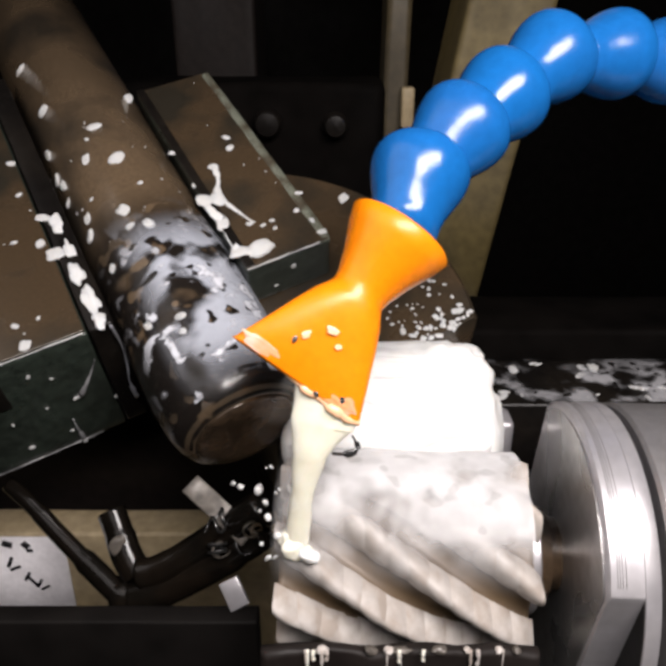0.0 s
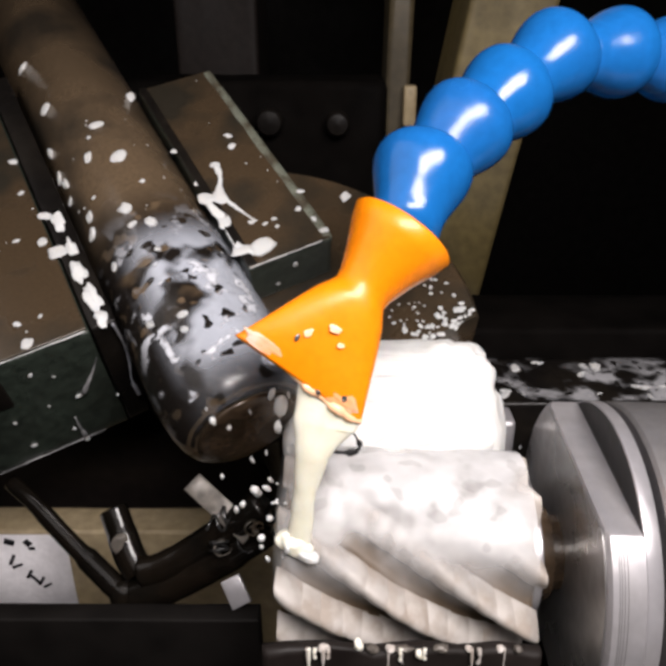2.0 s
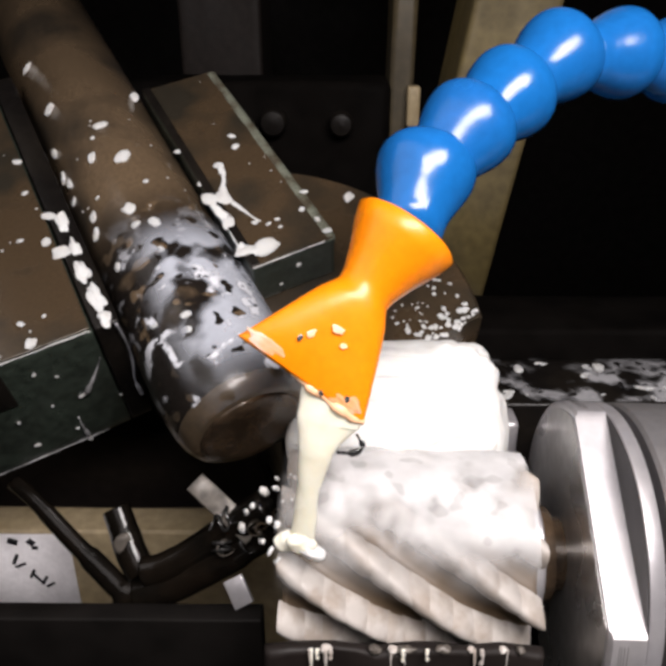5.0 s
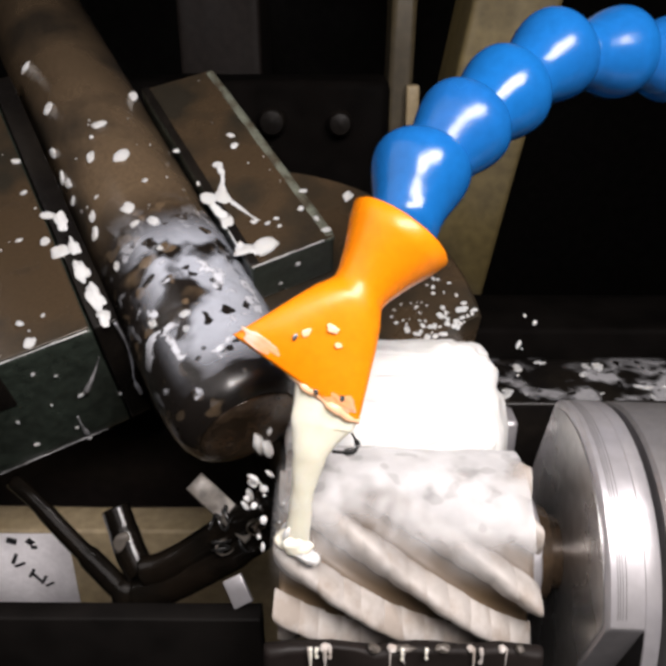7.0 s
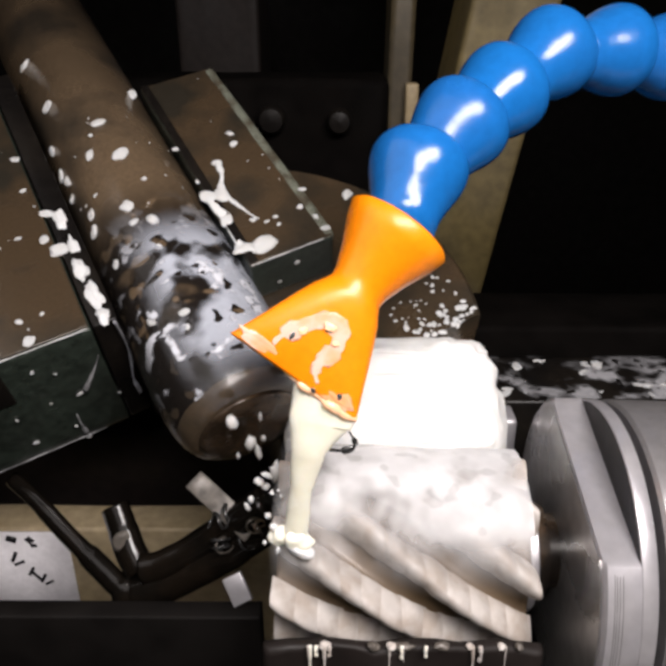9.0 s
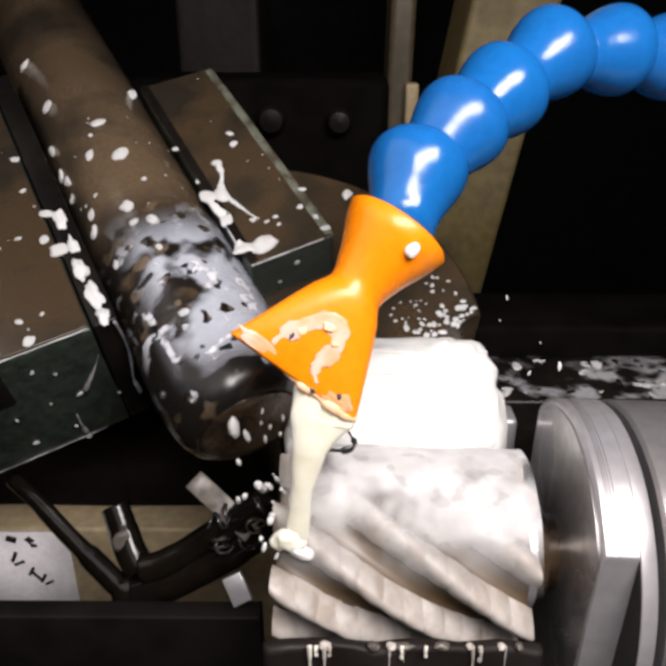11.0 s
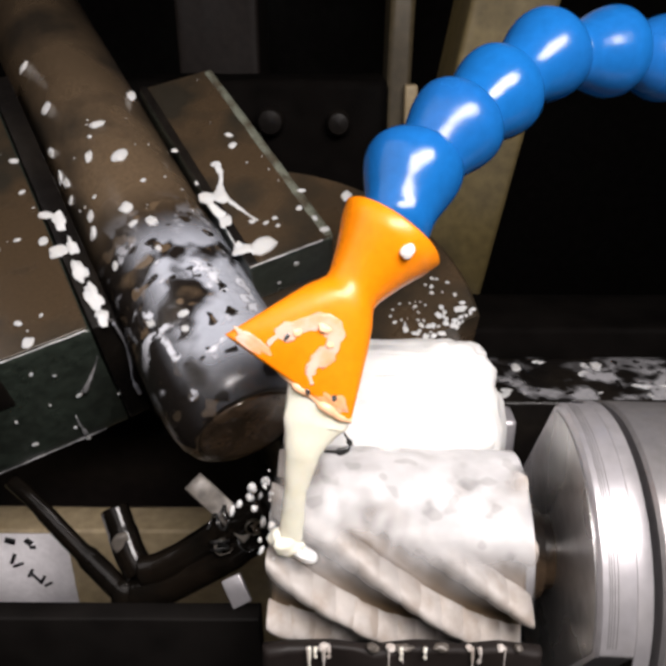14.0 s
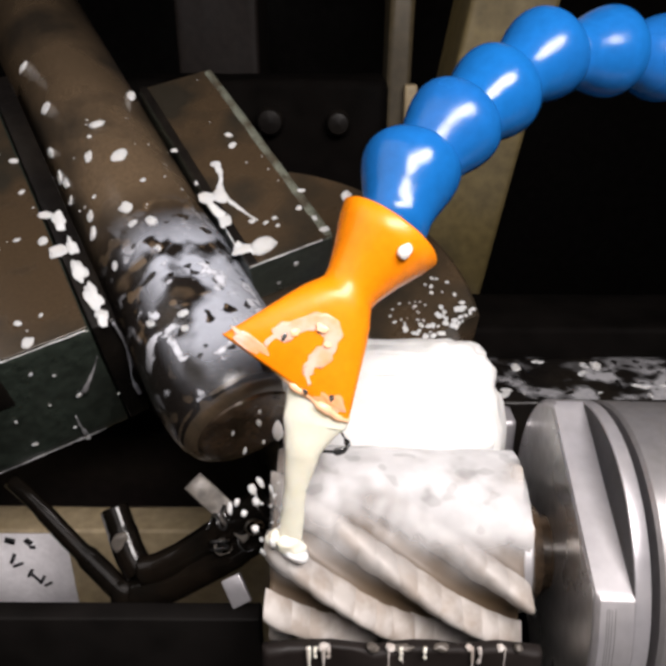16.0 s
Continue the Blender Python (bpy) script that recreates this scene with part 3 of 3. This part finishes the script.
for k in range(8):
    part("foam_bead", blob(rag.uniform(0.0008, 0.0026), 0.0012, rag.uniform(0.0005, 0.0011), k + 300, 0.5, 3, 1.3), DULL if k % 2 else CUTTER, guard, "pale foam along the added dark plate", m=pose(rag.uniform(-0.019, 0.055), 0.1305, 0.1002))

# ---- swarf caught between the bar and the cutter ----
sw = random.Random(17)
for k in range(14):
    n, r0, h = sw.randint(10, 18), sw.uniform(0.0012, 0.0034), sw.uniform(0.004, 0.012)
    turns = sw.uniform(1.0, 2.2)
    pts = [(r0 * math.cos(turns * 6.28 * i / n) * (1 - 0.3 * i / n), r0 * math.sin(turns * 6.28 * i / n), h * i / n) for i in range(n)]
    tagged(part("swarf_curl", tube(pts, [0.0005, 0.0007, 0.0006, 0.0003], 6, 0.4), (DULL, CHIP, OILED)[k % 3], m=pose(-0.034 + sw.uniform(-0.012, 0.009), 0.203 + sw.uniform(-0.008, 0.008), 0.083 + sw.uniform(-0.012, 0.010), sw.uniform(0, 180), sw.uniform(0, 180), sw.uniform(0, 180))),
           "dark curled steel swarf caught beside the cutter", "metal swarf", "swarf curls")

# ---- coolant lying on things ----
drop_meshes = []
for k in range(5):
    b = blob(1, 0.85, 0.32, k + 11, 0.40, 3, 1.2)
    me = bpy.data.meshes.new("coolant_drop")
    b.to_mesh(me)
    b.free()
    for p in me.polygons:
        p.use_smooth = True
    me.materials.append(FOAM)
    drop_meshes.append(me)
rng = random.Random(7)


def drop(m, r, stretch=1.0, label="white coolant drop on the oily steel"):
    o = new("coolant_drop", rng.choice(drop_meshes))
    o.matrix_basis = m @ pose(0, 0, 0, 0, 0, rng.uniform(0, 180)) @ Matrix.Diagonal((r * rng.uniform(0.95, 1.25) * stretch, r * rng.uniform(0.8, 1.0), r, 1))
    return tagged(o, label, "coolant drop", "coolant drops")


BAR_X, BAR_Z, BAR_R = -0.0245, -0.017, 0.0255


def on_bar(x, y, lift=0.0):
    a = math.asin(max(-1, min(1, (x - BAR_X) / BAR_R)))
    r = BAR_R + lift
    return SLIDE @ Matrix.Translation((BAR_X + r * math.sin(a), y, BAR_Z + r * math.cos(a))) @ pose(0, 0, 0, 0, math.degrees(a), 0)


for x, y, r in ((-42.0, 160.6, 3.1), (-40.8, 123.3, 2.9), (-25.5, 94.2, 2.9), (-30.7, 88.9, 1.2), (-46.5, 102.3, 2.9), (-34.3, 78.5, 2.4), (-23.5, 71.0, 3.9), (-46.0, 79.2, 2.8), (-30.7, 42.0, 2.9), (-24.8, 30.0, 2.7), (-43.2, 52.2, 2.4), (-44.9, 44.7, 3.0), (-31.0, 32.9, 1.9), (-17.8, 22.8, 1.2), (-42.8, 22.5, 2.3), (-47.2, 86.5, 2.8), (-27.3, 16.3, 1.4), (-40.3, -10.4, 2.2), (-30.1, -15.5, 2.0), (-31.6, -21.3, 1.8), (-20.1, 53.2, 1.3), (-39.1, 57.7, 1.1), (-47.3, 70.8, 2.1)):
    drop(on_bar(x / 1000, y / 1000), r / 1000 * 0.98)
for x, y, r in ((-5.2, 118.1, 3.0), (-12.5, 92.5, 1.5), (-0.8, 73.7, 1.6), (23.2, 72.8, 1.8), (21.9, 65.8, 2.0), (11.1, 57.5, 2.4), (0.2, 51.0, 1.4), (0.2, 40.4, 3.8), (5.1, 39.2, 3.5), (1.5, 25.1, 3.3), (10.6, 20.8, 1.5), (15.0, 17.6, 1.1), (18.4, 14.1, 1.0), (9.2, 7.1, 5.1), (1.4, 8.8, 3.6), (34.9, 27.4, 1.4), (29.7, 18.9, 1.5), (32.7, 11.2, 1.3), (33.1, 4.0, 1.7), (19.0, 18.4, 1.0), (-80.4, 13.0, 1.5), (-72.4, 12.9, 0.9), (-79.2, 3.3, 2.3), (-61.7, 98.2, 1.7), (-63.2, 77.9, 1.3), (-58.5, 60.6, 2.9), (-59.2, 39.7, 3.3), (-71.2, 52.6, 1.3), (-54.0, 25.1, 2.5), (-54.3, 16.2, 2.3), (-54.1, 3.6, 2.6), (-62.7, 47.6, 2.1)):
    drop(on_slide(x / 1000, y / 1000, 0.0003), r / 1000 * 0.98)
for x, z, r in ((-72.2, -33.0, 1.7), (-83.1, -11.4, 1.2), (-94.9, -51.9, 1.7), (-79.2, -51.9, 1.2), (-83.0, -32.1, 0.9), (-58.8, -41.7, 1.2), (-76.9, -61.8, 1.7), (-76.7, -16.8, 1.0), (-95.9, -33.9, 1.1), (18.7, -7.3, 1.5), (11.1, -14.3, 1.0)):
    drop(on_slide(x / 1000, -0.0004, z / 1000) @ pose(0, 0, 0, 90, 0, 0), r / 1000 * 0.75)
for i in range(48):  # fine specks over the blocks
    x, y = rng.uniform(-0.095, 0.034), rng.uniform(0.0, 0.12)
    r = rng.uniform(0.00025, 0.0006)
    if x > 0 or x < -0.05:
        drop(on_slide(x, y, 0.0002), r)
    else:
        drop(on_bar(x, y), r)
for i in range(75):  # specks on the disc above the foam
    x = rng.uniform(0.040, 0.074)
    y = rng.uniform(-0.046, -0.020) - (0.074 - x) * 0.1
    if rng.random() < (-0.012 - y) / 0.034:
        drop(on_slide(x, y, -0.0198), rng.uniform(0.0004, 0.0012) * (1.2 if y < -0.036 else 0.8))
for i in range(14):
    x = rng.uniform(0.042, 0.072)
    drop(on_slide(x, rng.uniform(-0.047, -0.040) - (0.072 - x) * 0.05, -0.0197), rng.uniform(0.0007, 0.0015), 1.0, "white foam fleck at the edge of the foam")
drop(on_slide(0.0602, 0.0353, -0.0198), 0.0028)
for i in range(34):  # splashes on the ledge
    drop(pose(rng.uniform(0.06, 0.24), rng.uniform(0.281, 0.318), 0.0852), rng.uniform(0.0008, 0.0028), 1.5, "pale coolant splash on the black ledge")
ledge_film = bmesh.new()
bmesh.ops.create_grid(ledge_film, x_segments=40, y_segments=10, size=0.5)
for v in ledge_film.verts:
    v.co = Vector((0.18 + v.co.x * 0.26, 0.300 + v.co.y * 0.042, 0.0858 + 0.0003 * noise.noise(v.co * 30)))
tagged(part("coolant_film", ledge_film, FILM_L), "cloudy grey coolant film on the black ledge", "coolant film")


def wash(seed, a0, a1):
    """White liquid washing over the top of the turning cutter."""
    bm = bmesh.new()
    grid = {}
    for i in range(71):
        for j in range(41):
            x, a = X0 + (X1 - X0) * i / 70, radians(a0 + (a1 - a0) * j / 40)
            r = RO + 0.0013 + 0.0004 * noise.noise(Vector((x * 90, a * 3, seed)))
            grid[i, j] = bm.verts.new((x, -r * math.cos(a), r * math.sin(a)))
    for i in range(70):
        for j in range(40):
            bm.faces.new((grid[i, j], grid[i + 1, j], grid[i + 1, j + 1], grid[i, j + 1]))
    bmesh.ops.recalc_face_normals(bm, faces=bm.faces[:])
    return tagged(part("coolant_wash", bm, WASH, m=ARBOR.copy()), "white coolant washing over the top of the cutter", "coolant wash")


washes = [wash(2.0, -12, 120)]


def film(name, mat, seed, y0, y1, a0, a1, thr, lift, label="milky coolant film running over the bar end"):
    """A skin of liquid on the bar's end, gently uneven."""
    bm = bmesh.new()
    nu, nv = 60, 50
    grid = {}
    for i in range(nu + 1):
        for j in range(nv + 1):
            u, v = i / nu, j / nv
            a, y = radians(a0 + (a1 - a0) * u), y0 + (y1 - y0) * v
            q = Vector((a * 1.1 + seed, y * 42, seed * 2.1))
            r = bar_radius(y) + lift + thr * (0.5 + noise.noise(q * 2.2) + 0.5 * noise.noise(q * 5))
            grid[i, j] = bm.verts.new((r * math.sin(a), y, r * math.cos(a)))
    for i in range(nu):
        for j in range(nv):
            bm.faces.new((grid[i, j], grid[i + 1, j], grid[i + 1, j + 1], grid[i, j + 1]))
    bmesh.ops.recalc_face_normals(bm, faces=bm.faces[:])
    return tagged(part(name, bm, mat, m=on_slide(BAR_X, 0, BAR_Z)), label, name.replace("_", " "), "coolant films")


films = [film("oil_film", FILM_A, 1.0, -0.0511, 0.095, -86, 80, 0.00006, 0.0003, "black oil film on the round steel bar, also painting its left flank's shade"), film("coolant_film", FILM_B, 5.3, -0.0505, 0.040, -75, 76, 0.00008, 0.0006), film("coolant_film", FILM_C, 9.1, -0.0455, 0.055, -78, 74, 0.0001, 0.0010)]

# foam strip along the rail
for k, (y, r) in enumerate(((0.0545, 0.0034), (0.0400, 0.0027), (0.0265, 0.0035), (0.0120, 0.0038), (0.0015, 0.0026))):
    tagged(part("foam_clot", blob(r * 0.66, r * 1.55, 0.0006, k + 71, 0.6, 4, 1.4), FOAM, m=on_slide(-0.0545 + 0.0007 * math.sin(k * 2.3), y, 0.0006)), "white foam clot along the black rail", "coolant foam", "rail foam")
# Thin pale tubes draw the highlight along the wet block edges.
for a, b, k in (((0.0005, -0.0003, 0.0), (0.0300, -0.0003, 0.0), 1), ((-0.115, -0.0002, -0.0002), (-0.0610, -0.0002, -0.0002), 2), ((-0.120, -0.0003, -0.0612), (-0.0690, -0.0003, -0.0612), 3)):
    pts = [Vector(a).lerp(Vector(b), q / 9) + Vector((0, 0, 0.00012 * math.sin(q * 2.7 + k))) for q in range(10)]
    tagged(part("coolant_bead", tube(pts, [0.00022, 0.00030, 0.00018, 0.00028], 6), SMEAR if k == 3 else FOAM, m=SLIDE.copy()), "thin bright line painting the wet block edge's highlight", "coolant line")
for pts, rad in (([(0.0112, 0.0575, 0.0003), (0.0100, 0.050, 0.0003), (0.0062, 0.041, 0.0004), (0.0090, 0.030, 0.0003), (0.0125, 0.020, 0.0002)], [0.0014, 0.0008, 0.0016, 0.0009, 0.0004]),
                 ([(0.0004, 0.042, 0.0003), (0.0008, 0.034, 0.0004), (0.0018, 0.025, 0.0004), (0.0012, 0.016, 0.0004), (0.0022, 0.008, 0.0004), (0.0085, 0.0065, 0.0004)], [0.0020, 0.0022, 0.0014, 0.0016, 0.0022, 0.0026])):
    b = tube(pts, rad, 10)
    for v in b.verts:
        v.co += noise.noise_vector(v.co * 400) * 0.0006
        v.co.z = v.co.z * 0.3 + 0.0003
    tagged(part("coolant_run", b, FOAM, m=SLIDE.copy()), "white run of coolant over the clamp block", "coolant run")
# runs down the front of the wide block and the rail's end
for pts, rad in (([(-0.0608, -0.0003, -0.0158), (-0.0650, -0.0004, -0.0240), (-0.0702, -0.0006, -0.0319)], [0.0003, 0.0004, 0.0007, 0.0011]), ([(-0.0770, -0.0003, -0.0450), (-0.0772, -0.0004, -0.0520), (-0.0768, -0.0005, -0.0590)], [0.0003, 0.0005, 0.0010])):
    tagged(part("coolant_run", tube(pts, rad, 8), SMEAR, m=SLIDE.copy()), "thin grey run of coolant down the green block", "coolant run")
run = tagged(part("coolant_run", tube([(-0.0515, -0.0016, 0.0), (-0.0505, -0.0018, -0.012), (-0.0510, -0.0018, -0.024), (-0.0525, -0.0018, -0.034), (-0.0520, -0.0018, -0.045)], [0.0006, 0.0004, 0.0006, 0.0004, 0.0010], 8), MILK, m=SLIDE.copy()), "thin milky run of coolant down the rail end", "coolant run")


# ---- coolant stream from the nozzle ----
def sheet(points, widths, thick, seed):
    """A falling ribbon of liquid: oval sections with an uneven skin."""
    bm = bmesh.new()
    rings = []
    n = len(points)
    for i in range(40):
        t = i / 39 * (n - 1)
        k = min(int(t), n - 2)
        w = t - k
        w = w * w * (3 - 2 * w)
        p = Vector(points[k]).lerp(Vector(points[k + 1]), w)
        h = widths[k] + (widths[k + 1] - widths[k]) * w
        slope = Vector((0.0301, -0.0059, -0.0223)).normalized().lerp(Vector((1, -0.1, 0)), min(1, i / 16)).normalized()
        ring = []
        for j in range(20):
            a = 2 * math.pi * j / 20
            v = p + slope * (h * math.cos(a)) + Vector((0.1, -0.9, -0.3)) * (thick * math.sin(a))
            v += noise.noise_vector(v * 160 + Vector((seed, 0, 0))) * 0.0004
            ring.append(bm.verts.new(v))
        rings.append(ring)
    for a, b in zip(rings, rings[1:]):
        for j in range(20):
            bm.faces.new((a[j], a[(j + 1) % 20], b[(j + 1) % 20], b[j]))
    bm.faces.new(rings[0]), bm.faces.new(rings[-1])
    bmesh.ops.recalc_face_normals(bm, faces=bm.faces[:])
    return bm


stream = thing("coolant_stream", pose(0, 0, 0), "creamy white coolant stream falling from the nozzle", "coolant stream")
jets = [part("jet", sheet([(-0.0010, 0.1600, 0.1570), (-0.0026, 0.1592, 0.1500), (-0.0060, 0.1588, 0.1400), (-0.0082, 0.1594, 0.1275), (-0.0100, 0.1600, 0.1100)], [0.0098, 0.0084, 0.0046, 0.0032, 0.0036], 0.0022, 1), CREAM, stream)]
clots = []
for k, (x, y, z, a, b, turn) in enumerate(((-0.0100, 0.1588, 0.1084, 0.0042, 0.0036, 20), (-0.0075, 0.1582, 0.1062, 0.0042, 0.0020, 28), (-0.0135, 0.1610, 0.1085, 0.0034, 0.0036, 10))):
    clots.append((tagged(part("foam_clot", blob(a, 0.0024, b, k + 31, 0.30, 4, 1.3), CREAM if k in (0, 2) else FOAM, m=pose(x, y, z, 0, turn, 0)), "frothing coolant clot where the stream meets the cutter", "coolant foam", "foam clots"), turn))

chip = tagged(part("metal_chip", tube([(-0.0038, 0, -0.0026), (0.0007, -0.0008, -0.0022), (0.0031, 0, -0.0008), (0.0014, 0.0004, 0.0030)], [0.0005, 0.0011, 0.0008, 0.0003], 6, 0.4), CHIP, m=pose(0.0035, 0.1590, 0.1430)), "dark curled metal chip stuck in the foam", "metal chip")


# ---- flying coolant ----
def spray(seed, n, spread, r0, r1):
    bm = bmesh.new()
    q = random.Random(seed)
    for i in range(n):
        r = r0 + (r1 - r0) * q.random() ** 2
        c = Vector((q.uniform(-1, 1) * spread, q.uniform(-1, 1) * spread * 0.6, q.uniform(-1, 1) * spread))
        tmp = bmesh.ops.create_icosphere(bm, subdivisions=2, radius=1)["verts"]
        long = q.uniform(1.0, 2.8)
        lean = Matrix.Rotation(q.uniform(-0.5, 0.5), 3, "Y")
        for v in tmp:
            k = 1 + 0.3 * noise.noise(v.co * 1.5 + c * 900)
            v.co = lean @ Vector((v.co.x * r * k, v.co.y * r * k, v.co.z * r * k * long)) + c
    return bm


falls, darts, drips = [], [], []
SPLASHES = [(-0.016, 0.1635, 0.1065), (-0.0185, 0.169, 0.118), (-0.0233, 0.1734, 0.118)]
splashes = [tagged(part("coolant_splash", spray(k + 300, 8, 0.0070, 0.0003, 0.0014), FOAM, m=pose(*p)), "white coolant splashing up beside the stream", "coolant splash", "splashes", "stuff") for k, p in enumerate(SPLASHES)]
for k in range(40):
    falls.append(tagged(part("coolant_spray", spray(k, 12, 0.0135, 0.0004, 0.0020), FOAM), "white coolant drops falling past the bar end", "coolant spray", "falling drops", "stuff"))
for k in range(12):
    darts.append(tagged(part("coolant_spray", spray(k + 100, 5, 0.016, 0.0003, 0.0008), FOAM), "tiny white coolant drops flying off the foam", "coolant spray", "flying drops", "stuff"))
for k in range(24):
    drips.append(tagged(part("coolant_spray", spray(k + 200, 4, 0.016, 0.0006, 0.0013), CREAM), "coolant drops dripping off the cutter", "coolant spray", "dripping drops", "stuff"))


# ---- keyed movement ----
FEED = [(0, 0), (2, 0.0001), (4, 0.0002), (6.5, -0.0007), (7.5, -0.0013), (8.5, -0.0015), (11.5, -0.0018), (12.5, -0.0022), (14, -0.0027), (16, -0.0033)]


def feed(t):
    for (a, p), (b, q) in zip(FEED, FEED[1:]):
        if t <= b:
            return p + (q - p) * (t - a) / (b - a)
    return FEED[-1][1]


def thrown(ob, t0, rest, start, speed, g, until, seconds, end):
    """Rows of a drop cluster: at rest, thrown at t0 with that speed, gone into the sump."""
    rows = [(0.0, pose(*rest))] if t0 > 0 else []
    if t0 > 0.2:
        rows.append((t0 - 0.07, pose(*rest)))
    for i in range(until + 1):
        t = seconds * i / until
        if 0 < t0 + t < 16:
            rows.append((t0 + t, pose(*[start[k] + speed[k] * t - (0.5 * g * t * t if k == 2 else 0) for k in range(3)])))
    if not rows or rows[0][0] > 0:
        rows.insert(0, (0.0, pose(*rest) if t0 > 0 else pose(*end)))
    if rows[-1][0] < 15.8:
        rows += [(rows[-1][0] + 0.1, pose(*end)), (16.0, pose(*end))]
    else:
        rows.append((16.0 if rows[-1][0] < 16 else 16.05, rows[-1][1]))
    walk(ob, rows)


def motions():
    walk(hose, [(t, pose(d, 0, 0)) for t, d in FEED])
    walk(housing, [(t, Matrix.Translation((d, 0, 0)) @ ARBOR) for t, d in FEED])
    walk(stream, [(t * 0.4, pose(feed(t * 0.4) + 0.0003 * math.sin(t * 2.1), 0, 0.0002 * math.sin(t * 3.3))) for t in range(41)])
    walk(chip, [(t, pose(0.0035 + d, 0.1590, 0.1430)) for t, d in FEED])
    q = random.Random(3)
    for k, j in enumerate(jets):
        walk(j, [(t * 0.2, pose(q.uniform(-0.0004, 0.0004), 0, q.uniform(-0.0005, 0.0005))) for t in range(81)])
    for c, turn in clots:
        p = c.matrix_basis.translation.copy()
        walk(c, [(t * 0.2, pose(p.x + q.uniform(-0.0012, 0.0012) + feed(t * 0.2), p.y, p.z + q.uniform(-0.0012, 0.0012), q.uniform(-10, 10), turn + q.uniform(-10, 10), q.uniform(-10, 10))) for t in range(81)])
    for k, f in enumerate(films):
        base = on_slide(BAR_X, 0, BAR_Z)
        walk(f, [(t * 0.5, base @ Matrix.Translation((0, 0.0010 * math.sin(t * 0.8 + k * 2), 0)) @ pose(0, 0, 0, 0, 4 * math.sin(t * (0.55 + 0.2 * k) + k), 0)) for t in range(33)])
    for w in washes:
        walk(w, [(t * 0.2, Matrix.Translation((feed(t * 0.2), 0, 0)) @ ARBOR @ pose(q.uniform(-0.002, 0.002), 0, 0, q.uniform(-7, 7), 0, 0)) for t in range(81)])
    for o, p in zip(splashes, SPLASHES):
        walk(o, [(t * 0.2, pose(p[0] + feed(t * 0.2) + q.uniform(-0.0015, 0.0015), p[1], p[2] + q.uniform(-0.002, 0.002), q.uniform(-35, 35), q.uniform(-40, 40), q.uniform(-35, 35))) for t in range(81)])
    for o, local, t0 in landed:
        foam = Matrix.Translation((0.025, 0.070, -0.068)) @ NOZ @ local
        rows = [(0.0, foam), (t0 - 0.1, foam)]
        rows += [(t, Matrix.Translation((feed(t), 0, 0)) @ NOZ @ local) for t in (t0, t0 + 0.1, 11.5, 12.5, 14.0, 16.0)]
        walk(o, rows)
    for k, o in enumerate(falls):
        thrown(o, -0.25 + k * 0.41, (-0.0675, 0.2663, 0.1533), (-0.021 + q.uniform(-0.006, 0.006), 0.190 + q.uniform(-0.01, 0.01), 0.150), (0.02 * q.uniform(-1, 1), -0.02, -0.03), 0.9, 5, 0.50, (-0.05, 0.24, -0.26))
    for k, o in enumerate(darts):
        thrown(o, -0.1 + k * 1.36, (0.022, 0.232, 0.104), (0.055, 0.232, 0.115), (0.09 * q.uniform(0.4, 1), 0.0, 0.25 * q.uniform(0.5, 1)), 0.8, 7, 0.9, (0.22, 0.23, -0.26))
    for k, o in enumerate(drips):
        thrown(o, -0.2 + k * 0.68, (0.02, 0.178, 0.077), (0.02 + q.uniform(-0.02, 0.02), 0.126, 0.098), (0, 0, -0.02), 0.5, 5, 0.55, (0.02, 0.127, -0.26))
    rows = []
    for i in range(81):
        t = i * 0.2
        rows.append((t, Matrix.Translation((feed(t), 0, 0)) @ ARBOR @ pose(0, 0, 0, PHASE - SPIN * t, 0, 0)))
    walk(hob, rows)


PHASE, SPIN = 127.0, 360 / 1.5646
motions()
